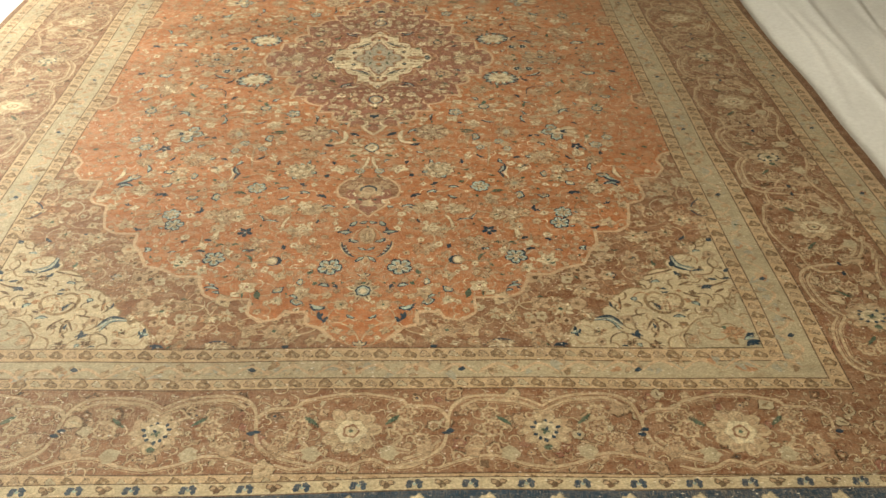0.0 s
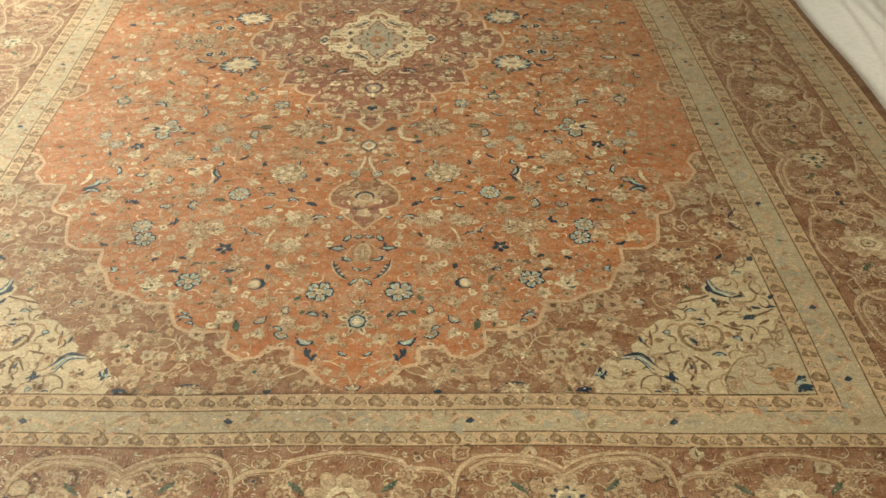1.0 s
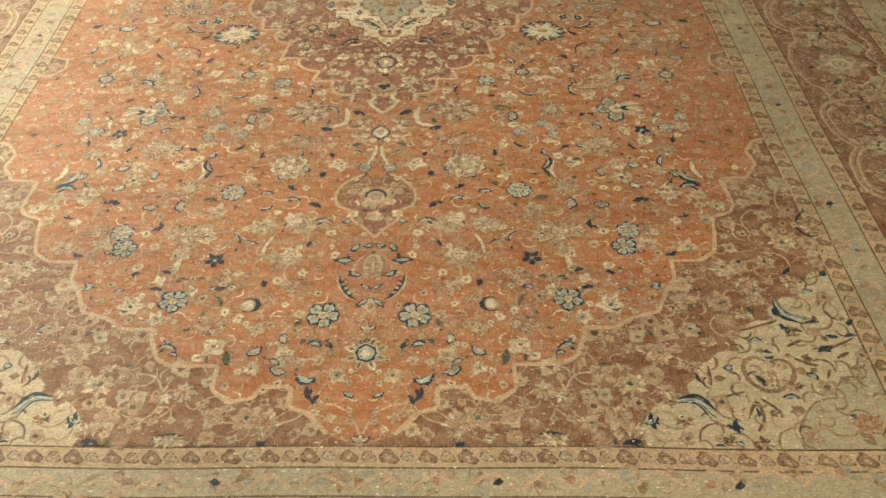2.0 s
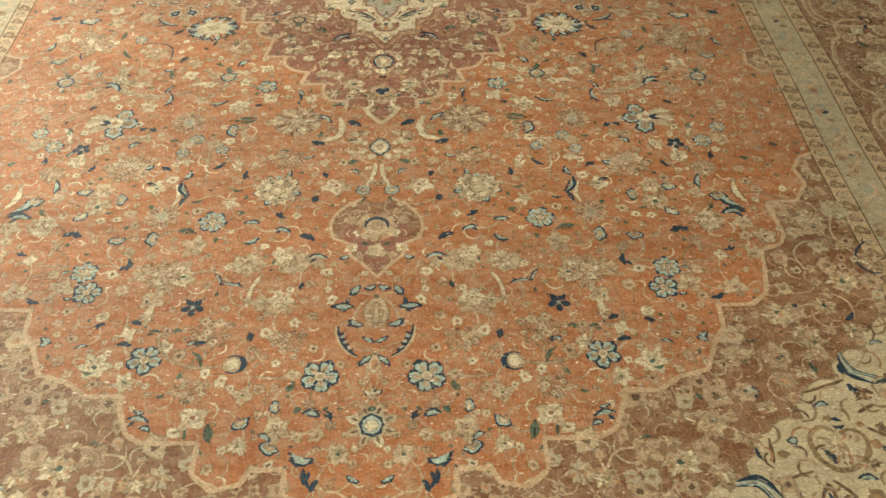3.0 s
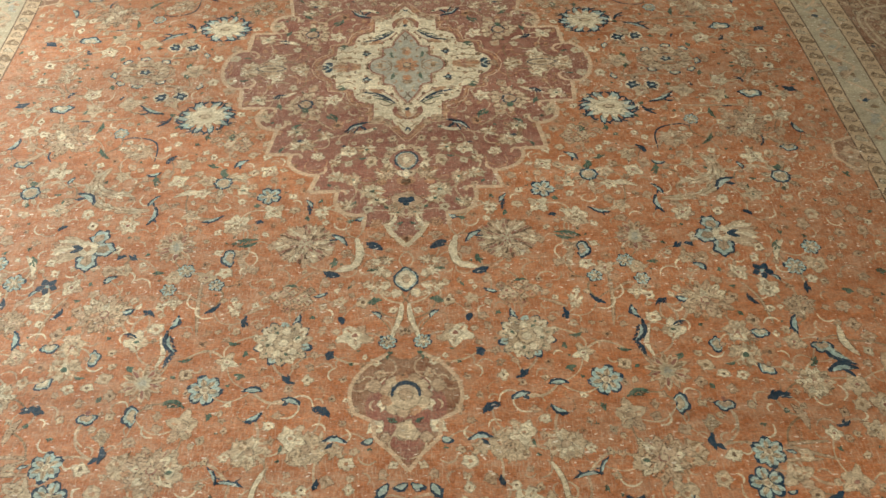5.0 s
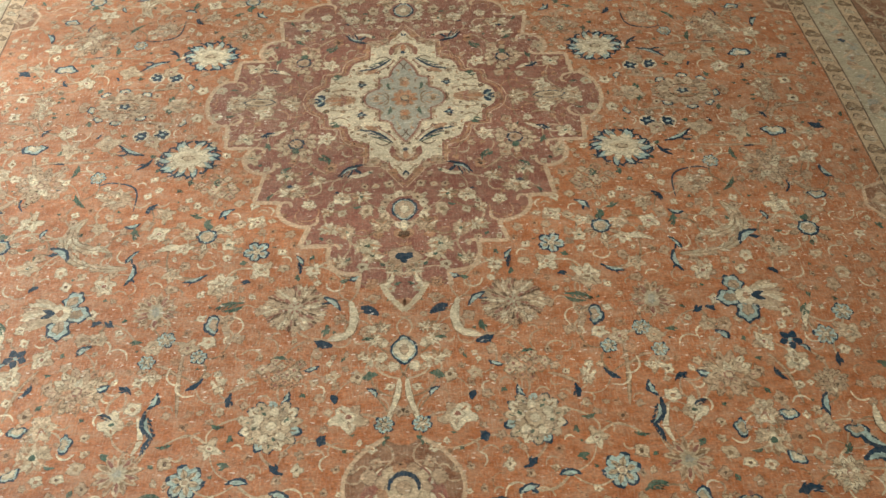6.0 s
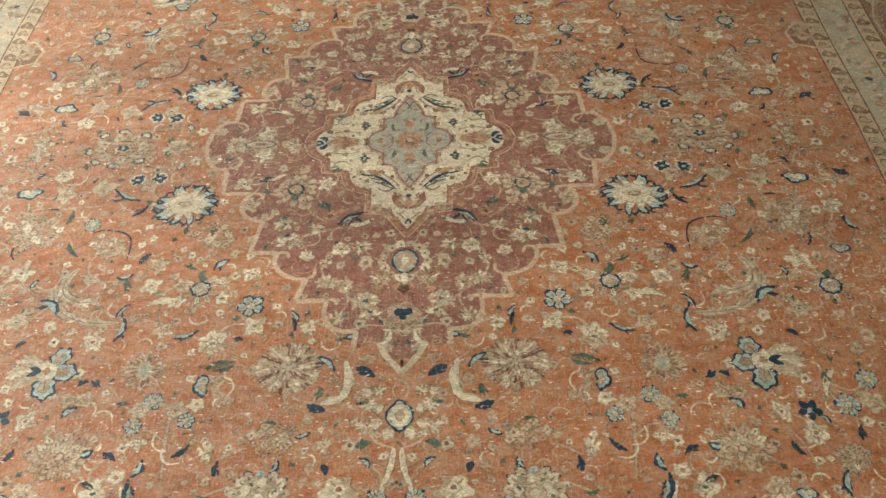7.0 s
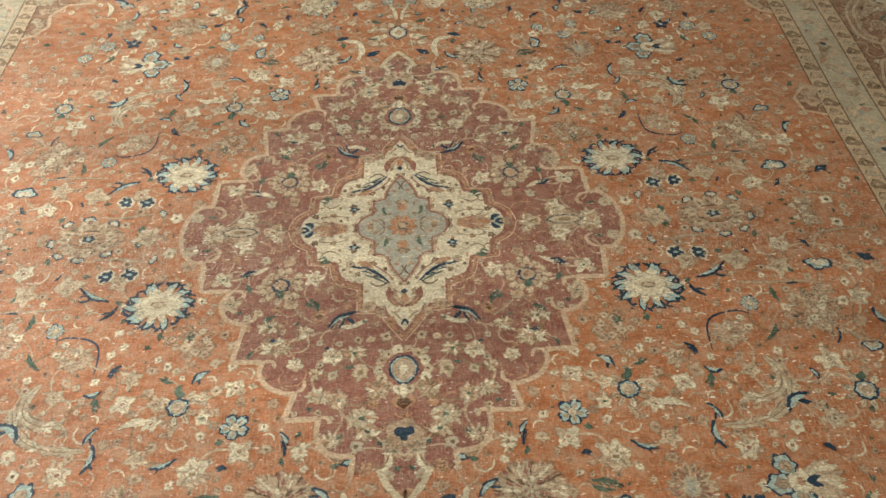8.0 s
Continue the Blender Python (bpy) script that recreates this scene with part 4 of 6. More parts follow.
def vase(v, r, parent):
    """A tall bulb between mirrored pairs of outlined leaves, over two feathered navy arcs."""
    m = Motif()

    def edged(a, b, w, bend=0.0):
        spike(m, a, b, w, NAVY, 9, bend)
        spike(m, (a[0] + (b[0] - a[0]) * 0.10, a[1] + (b[1] - a[1]) * 0.10), (a[0] + (b[0] - a[0]) * 0.78, a[1] + (b[1] - a[1]) * 0.78), w * 0.58, SKY, 10, bend)

    m.poly(wavy(1, 22, 0, 0, r * 0.40, r * 0.68, 0, 0.05, 0, -r * 0.05), SAND, 7)
    m.poly(wavy(1, 18, 0, 0, r * 0.24, r * 0.50, 0, 0.06, 0, r * 0.02), TAN, 8)
    m.poly(wavy(1, 14, 0, 0, r * 0.15, r * 0.34, 0, 0.06, 0, r * 0.06), SAND, 8.5)
    m.poly(wavy(r * 0.11, 8, 4, 0.1, 1, 0.8, 0, 0.1, 0, -r * 0.78), GREEN, 10)
    m.poly(wavy(r * 0.07, 8, 0, 0, 1, 1, 0, 0.1, 0, -r * 0.50), FAWN, 10)
    for sx in (-1, 1):
        edged((sx * r * 0.04, -r * 1.30), (sx * r * 0.50, -r * 1.16), r * 0.26, 0.15 * sx)
        edged((sx * r * 0.60, -r * 1.30), (sx * r * 0.95, -r * 0.82), r * 0.34)
        spike(m, (sx * r * 0.62, -r * 1.0), (sx * r * 0.98, -r * 1.12), r * 0.13, NAVY, 9.5)
        edged((sx * r * 0.78, -r * 0.34), (sx * r * 1.62, -r * 0.35), r * 0.32)
        spike(m, (sx * r * 1.05, -r * 0.40), (sx * r * 0.98, -r * 0.74), r * 0.16, NAVY, 9.5)
        spike(m, (sx * r * 1.05, -r * 0.30), (sx * r * 1.16, -r * 0.06), r * 0.14, NAVY, 9.5)
        edged((sx * r * 0.42, r * 0.52), (sx * r * 0.98, r * 0.24), r * 0.30, 0.12 * sx)
        spike(m, (sx * r * 0.70, r * 0.40), (sx * r * 0.98, r * 0.52), r * 0.14, NAVY, 9.5)
        edged((sx * r * 0.02, r * 1.24), (sx * r * 0.46, r * 1.00), r * 0.20)
        arc = [(sx * r * 1.28, r * 0.52), (sx * r * 1.22, r * 0.90), (sx * r * 1.08, r * 1.26), (sx * r * 0.84, r * 1.60), (sx * r * 0.54, r * 1.82)]
        m.ribbon([(x * 1.05, y + 0.02 * r) for x, y in arc], r * 0.17, SAND, 8)
        m.ribbon(arc, r * 0.10, NAVY, 9, 0.4)
        for i, (x, y) in enumerate(smooth(arc, 3)[3:10]):
            spike(m, (x, y), (x - sx * r * (0.20 - 0.012 * i), y - r * 0.10), r * 0.11, (NAVY, SKY)[i % 2], 9.4)
        edged((sx * r * 0.10, r * 1.76), (sx * r * 0.56, r * 2.22), r * 0.24)
        for k in range(4):
            x = 0.10 + 0.12 * k
            m.ribbon([(sx * r * x * 0.6, -r * 0.55), (sx * r * x, 0.0), (sx * r * x * 0.8, r * 0.75)], r * 0.045, (FAWN, TAN, SAND, FAWN)[k], 9)
        m.ribbon([(sx * r * 0.30, -r * 0.7), (sx * r * 0.66, -r * 0.2), (sx * r * 0.80, r * 0.2), (sx * r * 1.25, r * 0.5)], r * 0.10, SAND, 8)
        m.ribbon([(sx * r * 0.10, -r * 0.85), (sx * r * 0.5, -r * 0.95), (sx * r * 0.75, -r * 0.9)], r * 0.08, TAN, 8)
    m.poly(wavy(1, 12, 0, 0, r * 0.20, r * 0.36, 0, 0.1, 0, r * 2.12), SAND, 8.5)
    m.poly(wavy(1, 10, 0, 0, r * 0.10, r * 0.22, 0, 0.1, 0, r * 2.16), PEACH, 9)
    place("vase_palmette", m, 0, v, parent, "tall cream vase-shaped palmette with navy leaves")
    for a, b, q in ((0, v, 1.7), (0, v + r * 1.5, 1.1), (r * 0.8, v + r * 1.2, 0.8)):
        note(a, b, r * q)


def ringed_lily(v, r, parent):
    m = Motif()
    for i in range(8):
        a = 2 * math.pi * i / 8 + 0.39
        spike(m, (r * 0.9 * math.cos(a), r * 0.9 * math.sin(a)), (r * 2.1 * math.cos(a), r * 2.1 * math.sin(a)), r * 0.8, (SAND, CREAM, TAN)[i % 3], 8)
        spike(m, (r * 1.1 * math.cos(a), r * 1.1 * math.sin(a)), (r * 1.8 * math.cos(a), r * 1.8 * math.sin(a)), r * 0.25, BROWN, 9)
    m.poly(wavy(r * 1.25, 16, 8, 0.06), SAGE, 9)
    m.poly(wavy(r * 1.0, 16, 8, 0.05), NAVY, 10)
    m.poly(wavy(r * 0.78, 14), SKY, 11)
    m.poly(wavy(r * 0.5, 10), CREAM, 12)
    m.poly(wavy(r * 0.35, 8, 0, 0, 1, 0.8, 0, 0.1, 0, -r * 1.5), GREEN, 12)
    for sx in (-1, 1):
        m.ribbon([(0, -r * 1.4), (sx * r * 1.3, -r * 2.2), (sx * r * 2.4, -r * 1.6), (sx * r * 3.0, -r * 2.4)], r * 0.22, TAN, 7)
    place("ringed_lily", m, 0, v, parent, "cream lily ringed with blue")
    note(0, v, r * 2)


PARENT[0] = medallion
axis_egg(0.385, 0.029, False, medallion)
m = Motif()
for sx in (-1, 1):
    m.poly(wavy(0.011, 9, 0, 0, 1, 0.9, 0, 0.1, sx * 0.009, -0.003), NAVY, 9)
m.poly([(-0.014, 0.0), (0.014, 0.0), (0.004, 0.016), (-0.004, 0.016)], NAVY, 10)
m.poly(wavy(0.034, 16, 5, 0.12, 1, 0.8), TAN, 8)
place("heart_flower", m, 0, 0.525, medallion, "small navy heart")
axis_egg(0.760, 0.027, True, field)
ringed_lily(1.568, 0.024, field)
axis_trefoil(1.495, 0.020, field)
vase(1.301, 0.060, field)
axis_trefoil(1.786, 0.022, field)

# pendant flower with its navy horseshoe
m = Motif()
for i in range(11):
    a = 2 * math.pi * i / 11
    m.poly(wavy(0.013, 9, 4, 0.1, 1, 1, 0, 0.1, 0.036 * math.cos(a), 0.036 * math.sin(a)), (TAN, SAND, PEACH)[i % 3], 8)
m.poly(wavy(0.030, 16, 8, 0.05), SAND, 9)
m.ribbon([(0.026 * math.cos(a), 0.026 * math.sin(a)) for a in (0.2, -0.3, -0.9, -1.57, -2.2, -2.8, -3.3)], 0.009, NAVY, 10, 0.3)
m.poly(wavy(0.012, 10), TAN, 10)
m.poly(wavy(0.017, 12, 5, 0.1, 1, 1.2, 0, 0.1, 0, 0.075), SAND, 9)
for sx in (-1, 1):
    spike(m, (sx * 0.016, 0.06), (sx * 0.034, 0.05), 0.010, GREEN, 10)
    m.poly(wavy(0.014, 10, 4, 0.1, 1, 1, 0, 0.1, sx * 0.06, -0.02), TAN, 8)
    m.poly(wavy(0.010, 10, 4, 0.1, 1, 1, 0, 0.1, sx * 0.036, 0.09), TAN, 8)
    m.ribbon([(sx * 0.02, -0.05), (sx * 0.055, -0.045), (sx * 0.078, -0.01)], 0.004, TAN, 7)
place("pendant_flower", m, 0, 1.043, field, "tan flower inside a navy horseshoe")

# the heart of the medallion
PARENT[0] = medallion
m = Motif()
petals(m, 9, 0.0215, 0.013, 0.0085, PEACH, 8, 0.2, loose=0.4)
petals(m, 9, 0.0235, 0.007, 0.0030, RUST, 9, 0.2, loose=0.4)
m.poly(wavy(0.019, 16), PEACH, 9.5)
m.poly(wavy(0.0115, 16), NAVY, 11)
m.poly(wavy(0.0075, 12), SAND, 12)
for sy in (-1, 1):
    m.poly(wavy(0.014, 14, 5, 0.12, 0.9, 1.0, 0, 0.08, 0, sy * 0.058), PEACH, 8)
    m.poly(wavy(0.007, 9, 4, 0.1, 1, 1, 0, 0.08, 0, sy * 0.076), TAN, 8.5)
    m.poly(wavy(0.005, 8, 0, 0, 1, 1.3, 0, 0.08, 0, sy * 0.060), RUST, 9)
    for sx in (-1, 1):
        spike(m, (sx * 0.036, sy * 0.034), (sx * 0.042, sy * 0.064), 0.009, GREEN, 9, 0.12 * sx)
        spike(m, (sx * 0.020, sy * 0.088), (sx * 0.012, sy * 0.112), 0.006, SAGE, 8)
        m.ribbon([(sx * 0.054, sy * 0.006), (sx * 0.072, sy * 0.012), (sx * 0.088, sy * 0.004)], 0.004, LINE, 8)
        spike(m, (sx * 0.050, sy * 0.014), (sx * 0.070, sy * 0.024), 0.006, PEACH, 8)
place("medallion_eye", m, 0, 0, medallion, "orange flower with a navy ringed eye on grey")
m = Motif()
spike(m, (-0.040, 0.0), (0.036, 0.0), 0.044, PEACH, 8)
for k in (-2, -1, 0, 1, 2):
    spike(m, (-0.020, 0.003 * k), (0.032, 0.011 * k), 0.008, (RUST, TAN, PEACH)[k % 3], 9)
    spike(m, (-0.018, 0.004 * k), (-0.002, 0.012 * k), 0.006, ROSE, 9.5)
for sy in (-1, 1):
    spike(m, (0.036, sy * 0.002), (0.056, sy * 0.022), 0.014, NAVY, 9, 0.15 * sy)
    spike(m, (0.044, sy * 0.002), (0.062, sy * 0.008), 0.009, NAVY, 9.5)
    spike(m, (0.042, sy * 0.005), (0.054, sy * 0.014), 0.007, SKY, 10)
    m.ribbon([(-0.046, sy * 0.034), (-0.01, sy * 0.040), (0.02, sy * 0.036), (0.012, sy * 0.028)], 0.0035, FAWN, 8)
place("side_flower", m, 0.162, 0.0, medallion, "orange tulip with navy tips on cream")
m = Motif()
for sx in (-1, 1):
    spike(m, (sx * 0.002, 0.028), (sx * 0.034, -0.028), 0.020, ROSE, 8, 0.14 * sx)
    spike(m, (sx * 0.004, 0.020), (sx * 0.022, -0.020), 0.010, TAN, 9, 0.1 * sx)
    spike(m, (sx * 0.014, 0.028), (sx * 0.030, 0.004), 0.009, PEACH, 8.5)
    m.ribbon([(sx * 0.006, 0.062), (sx * 0.020, 0.044), (sx * 0.030, 0.040)], 0.004, FAWN, 8)
    spike(m, (0, 0.058), (sx * 0.007, 0.074), 0.006, NAVY, 9)
m.poly(wavy(0.010, 12, 5, 0.1, 0.8, 1.6, 0, 0.08, 0, 0.006), PEACH, 9.5)
m.poly(wavy(0.006, 10, 0, 0, 0.7, 1.6, 0, 0.08, 0, 0.008), RUST, 10)
m.poly(wavy(0.0065, 9, 4, 0.12, 1, 0.9, 0, 0.1, 0, -0.014), NAVY, 11)
place("tip_flower", m, 0, 0.204, medallion, "rose tulip with a navy eye at the point of the cream heart")
m = Motif()
m.ribbon([(-0.038, 0.028), (-0.016, 0.004), (0.010, -0.014), (0.042, -0.020)], 0.0075, NAVY, 11, 0.2)
m.ribbon([(-0.034, 0.030), (-0.010, 0.014), (0.016, 0.002)], 0.0045, GREEN, 10, 0.3)
for k in range(6):
    f = k / 5
    x, y = -0.026 + 0.060 * f, 0.014 - 0.036 * f
    spike(m, (x, y), (x + 0.014, y - 0.004 + 0.006 * (k % 2)), 0.005, NAVY, 11.5)
m.poly(wavy(0.013, 12, 4, 0.14, 1.3, 0.7, -0.5, 0.1, 0.014, -0.026), PEACH, 9)
m.ribbon([(-0.046, 0.018), (-0.026, -0.006), (0.004, -0.030)], 0.004, ROSE, 8.6)
place("feather_leaf", m, 0.069, 0.137, medallion, "dark feathered leaf on cream", limit=8)
m = Motif()
spike(m, (-0.014, 0.003), (0.013, -0.003), 0.012, NAVY, 8)
spike(m, (-0.004, -0.003), (0.003, -0.011), 0.008, NAVY, 9)
spike(m, (0.0, 0.0), (0.010, 0.009), 0.007, NAVY, 9)
spike(m, (-0.005, 0.001), (0.004, 0.0), 0.005, SKY, 10)
place("heart_leaf", m, 0.107, 0.058, medallion, "small navy leaf on cream")
m = Motif()
m.ribbon([(-0.020, 0.004), (0.0, -0.008), (0.018, 0.002), (0.010, 0.012)], 0.004, FAWN, 8)
spike(m, (0.004, 0.010), (0.026, 0.014), 0.006, GREEN, 9)
place("heart_tendril", m, 0.158, 0.074, medallion, "faint brown tendril on cream")


# ---- woven motifs, quarter by quarter ----
PARENT[0] = field
star_flower(.508, .198, .064)
night_flower(.584, .111, .017)
night_flower(.633, .114, .017)
blossom(.602, .137, .022)
leaf(TEAL, .612, .183, .683, .140, .011)
leaf(NAVY, .652, .175, .677, .181, .007)
leaf(NAVY, .591, .198, .623, .234, .009)
rosette(.704, .256, .021)
leaf(NAVY, .792, .209, .819, .206, .006)
leaf(GREEN, .761, .210, .768, .256, .009)
peony(.830, .278, .054)
bud(.878, .147, .028, 90)
leaf(NAVY, .853, .083, .875, .109, .007)
leaf(NAVY, .966, .127, 1.001, .146, .016)
stem(NAVY, 0.0040, (.601, .367), (.604, .312), (.624, .285), (.671, .274), (.697, .283))
patch(TAN, .645, .328, .037, .030)
stem(TAN, 0.0050, (.606, .357), (.632, .314), (.688, .295))
leaf(GREEN, .711, .352, .743, .308, .011)
leaf(NAVY, .780, .293, .806, .289, .006)
stem(NAVY, 0.0040, (.858, .313), (.860, .339), (.848, .359))
stem(TAN, 0.0080, (.873, .318), (.896, .347), (.932, .356))
bud(.913, .362, .020, 90)
leaf(TEAL, .947, .272, .970, .316, .014)
cluster(.420, .297, .051)
leaf(GREEN, .427, .261, .426, .297, .010)
leaf(GREEN, .486, .267, .489, .293, .009)
leaf(TEAL, .375, .368, .407, .397, .015)
leaf(GREEN, .422, .398, .431, .422, .013)
leaf(GREEN, .441, .393, .471, .381, .009)
ring_flower(.422, .449, .021)
blossom(.380, .431, .015)
blossom(.464, .439, .015)
blossom(.373, .474, .014)
blossom(.466, .483, .015)
leaf(CREAM, .466, .483, .527, .493, .015)
leaf(TAN, .415, .486, .428, .517, .010)
blossom(.526, .380, .019)
blossom(.527, .438, .021)
blossom(.319, .410, .021)
rosette(.310, .495, .029)
blossom(.295, .545, .022)
leaf(NAVY, .550, .348, .570, .377, .010)
leaf(TEAL, .574, .406, .610, .413, .011)
leaf(GREEN, .583, .413, .576, .456, .008)
blossom(.662, .416, .017)
scroll_leaf(.020, (.694, .385), (.714, .420), (.706, .458), (.668, .478), (.632, .476))
scroll_leaf(.017, (.574, .533), (.630, .532), (.684, .514), (.718, .478), (.732, .440))
leaf(TEAL, .560, .486, .582, .523, .010)
leaf(TEAL, .563, .522, .572, .581, .012)
leaf(TEAL, .705, .508, .752, .470, .019)
leaf(TEAL, .773, .415, .785, .441, .010)
leaf(GREEN, .788, .472, .806, .473, .008)
ring_flower(.862, .467, .023)
leaf(GREEN, .858, .500, .859, .516, .010)
leaf(GREEN, .866, .425, .869, .442, .009)
blossom(.783, .526, .020)
blossom(.817, .397, .023)
leaf(NAVY, .745, .577, .764, .593, .012)
leaf(TEAL, .405, .556, .455, .575, .009)
leaf(NAVY, .312, .578, .335, .579, .008)
blossom(.477, .553, .018)
blossom(.374, .587, .028)
blossom(.612, .581, .022)
leaf(GREEN, .320, .638, .362, .651, .010)
thistle(.494, .646, .042)
lobed_flower(.684, .648, .058)
fan_palmette(.693, .066)
bud(.770, .010, .014, 10)
bud(.748, .046, .013, 55)
bud(.704, .059, .014, 85)
bud(.647, .044, .014, 110)
bud(.543, .069, .013, 150)
leaf(GREEN, .585, .006, .580, .036, .014)
leaf(NAVY, .590, .004, .592, .018, .010)
blossom(.562, .002, .030)
leaf(GREEN, .857, .019, .867, .026, .008)
peony(.898, .021, .025)
stem(TAN, 0.0060, (.559, .073), (.617, .064), (.667, .064))
blossom(.707, .138, .029)
blossom(.792, .158, .024)
blossom(.811, .097, .022)
leaf(GREEN, .811, .163, .819, .176, .007)
leaf(NAVY, .730, .103, .740, .120, .007)
stem(TAN, 0.0070, (.880, .115), (.899, .074), (.942, .059), (.994, .053))
blossom(.960, .159, .017)
stem(TAN, 0.0050, (.692, .197), (.749, .202), (.853, .208), (.837, .274))
stem(TAN, 0.0060, (.872, .178), (.852, .253))
blossom(.930, .242, .022)
leaf(NAVY, .051, .676, .088, .652, .018)
stem(CREAM, 0.0150, (.108, .637), (.099, .680), (.111, .718), (.148, .730))
leaf(NAVY, .137, .743, .174, .731, .018)
leaf(GREEN, .152, .692, .157, .721, .011)
leaf(TEAL, .126, .658, .164, .622, .013)
feather_flower(.217, .648, .067)
leaf(GREEN, .318, .631, .379, .646, .009)
bud(.371, .684, .024, 0)
stem(TAN, 0.0100, (.371, .661), (.350, .692), (.339, .732))
rosette(.461, .719, .020)
rosette(.393, .760, .018)
rosette(.489, .771, .018)
blossom(.416, .739, .017)
blossom(.484, .737, .017)
blossom(.472, .805, .016)
leaf(GREEN, .507, .725, .533, .726, .009)
stem(TAN, 0.0050, (.423, .743), (.422, .802), (.412, .891))
stem(TAN, 0.0040, (.422, .805), (.450, .784), (.472, .779))
leaf(NAVY, .376, .809, .405, .834, .010)
leaf(NAVY, .503, .843, .531, .825, .008)
leaf(GREEN, .056, .737, .083, .734, .008)
patch(CREAM, .056, .734, .014, .012)
patch(CREAM, .058, .779, .018, .014)
patch(CREAM, .047, .706, .021, .011)
leaf(GREEN, .048, .814, .078, .822, .012)
leaf(TEAL, .048, .863, .068, .844, .011)
stem(CREAM, 0.0090, (.007, .825), (.012, .864), (.031, .921))
rosette(.034, .921, .019)
leaf(GREEN, .023, .945, .044, .963, .009)
leaf(NAVY, .125, .873, .134, .853, .014)
leaf(NAVY, .138, .937, .147, .960, .015)
blossom(.099, .903, .029)
cluster(.229, .799, .045)
blossom(.134, .815, .012)
leaf(TEAL, .161, .789, .189, .798, .010)
leaf(GREEN, .223, .772, .248, .767, .008)
palmette(.237, .913, .054)
leaf(TEAL, .211, .842, .226, .869, .010)
leaf(NAVY, .318, .842, .322, .875, .009)
leaf(GREEN, .320, .911, .347, .907, .009)
stem(TAN, 0.0050, (.271, .817), (.298, .826), (.326, .841))
patch(CREAM, .344, .824, .012, .016)
leaf(TEAL, .454, .839, .469, .875, .015)
leaf(NAVY, .471, .876, .445, .936, .013)
leaf(NAVY, .444, .926, .462, .965, .007)
stem(CREAM, 0.0080, (.481, .892), (.468, .934), (.477, .966))
blossom(.341, .955, .017)
leaf(GREEN, .407, .944, .438, .950, .007)
thistle(.493, .655, .043)
leaf(NAVY, .568, .685, .590, .670, .011)
leaf(NAVY, .596, .673, .615, .684, .012)
leaf(TEAL, .603, .731, .628, .754, .015)
blossom(.593, .715, .017)
five_star(.742, .754, .024)
leaf(TEAL, .754, .765, .774, .782, .008)
blossom(.691, .759, .021)
blossom(.741, .801, .022)
rosette(.863, .688, .023)
rosette(.814, .743, .025)
blossom(.862, .738, .021)
leaf(CREAM, .808, .668, .780, .726, .011)
leaf(GREEN, .797, .668, .786, .700, .009)
leaf(NAVY, .825, .783, .819, .816, .008)
peony(.607, .833, .050)
leaf(TEAL, .548, .822, .576, .829, .013)
leaf(NAVY, .694, .815, .713, .844, .008)
blossom(.526, .905, .024)
leaf(NAVY, .523, .899, .555, .884, .005)
blossom(.649, .915, .021)
bud(.693, .911, .018, 90)
bud(.604, .943, .019, 180)
leaf(TEAL, .774, .869, .765, .919, .013)
blossom(.752, .937, .019)
peony(.791, .847, .030)
bud(.802, .943, .021, 90)
stem(TAN, 0.0040, (.690, .783), (.717, .829), (.727, .895))
rosette(.374, 1.018, .035)
leaf(GREEN, .405, 1.057, .449, 1.044, .009)
leaf(TEAL, .266, 1.022, .305, 1.023, .014)
leaf(TEAL, .193, 1.056, .231, 1.042, .015)
leaf(NAVY, .207, 1.010, .234, .989, .010)
leaf(TEAL, .262, 1.068, .297, 1.089, .013)
leaf(NAVY, .138, 1.086, .174, 1.064, .014)
leaf(TEAL, .106, 1.140, .153, 1.136, .014)
leaf(TEAL, .060, 1.134, .082, 1.143, .014)
blossom(.127, 1.157, .014)
blossom(.179, 1.150, .040)
blossom(.278, 1.151, .036)
blossom(.207, 1.126, .023)
leaf(TEAL, .349, 1.178, .329, 1.214, .007)
leaf(TEAL, .335, 1.209, .279, 1.219, .008)
stem(CREAM, 0.0080, (.248, 1.185), (.265, 1.223), (.270, 1.275))
five_star(.381, 1.273, .026)
leaf(NAVY, .158, 1.208, .165, 1.231, .011)
patch(TAN, .193, 1.275, .026, .019)
patch(TAN, .222, 1.285, .018, .016)
leaf(NAVY, .257, 1.341, .251, 1.366, .013)
leaf(GREEN, .393, 1.337, .415, 1.336, .010)
leaf(TEAL, .361, 1.363, .377, 1.374, .009)
cluster(.334, 1.340, .049)
thistle(.493, 1.001, .044)
bud(.496, 1.073, .022, 0)
bud(.580, 1.074, .019, 90)
leaf(GREEN, .564, 1.030, .571, 1.044, .009)
blossom(.651, .909, .023)
blossom(.650, .967, .031)
leaf(GREEN, .606, .987, .626, .984, .009)
bud(.682, .997, .018, 120)
leaf(NAVY, .660, 1.064, .687, 1.048, .013)
leaf(NAVY, .683, 1.048, .708, 1.064, .013)
leaf(GREEN, .680, 1.091, .693, 1.092, .011)
leaf(TAN, .699, 1.077, .716, 1.129, .013)
peony(.760, 1.031, .033)
leaf(GREEN, .765, .993, .780, .971, .009)
blossom(.835, 1.035, .022)
blossom(.870, 1.079, .025)
leaf(TEAL, .798, .926, .854, .991, .019)
leaf(TEAL, .793, 1.004, .851, 1.000, .018)
leaf(CREAM, .850, .896, .867, .970, .016)
leaf(NAVY, .767, 1.121, .793, 1.111, .008)
blossom(.756, 1.137, .014)
blossom(.831, 1.130, .019)
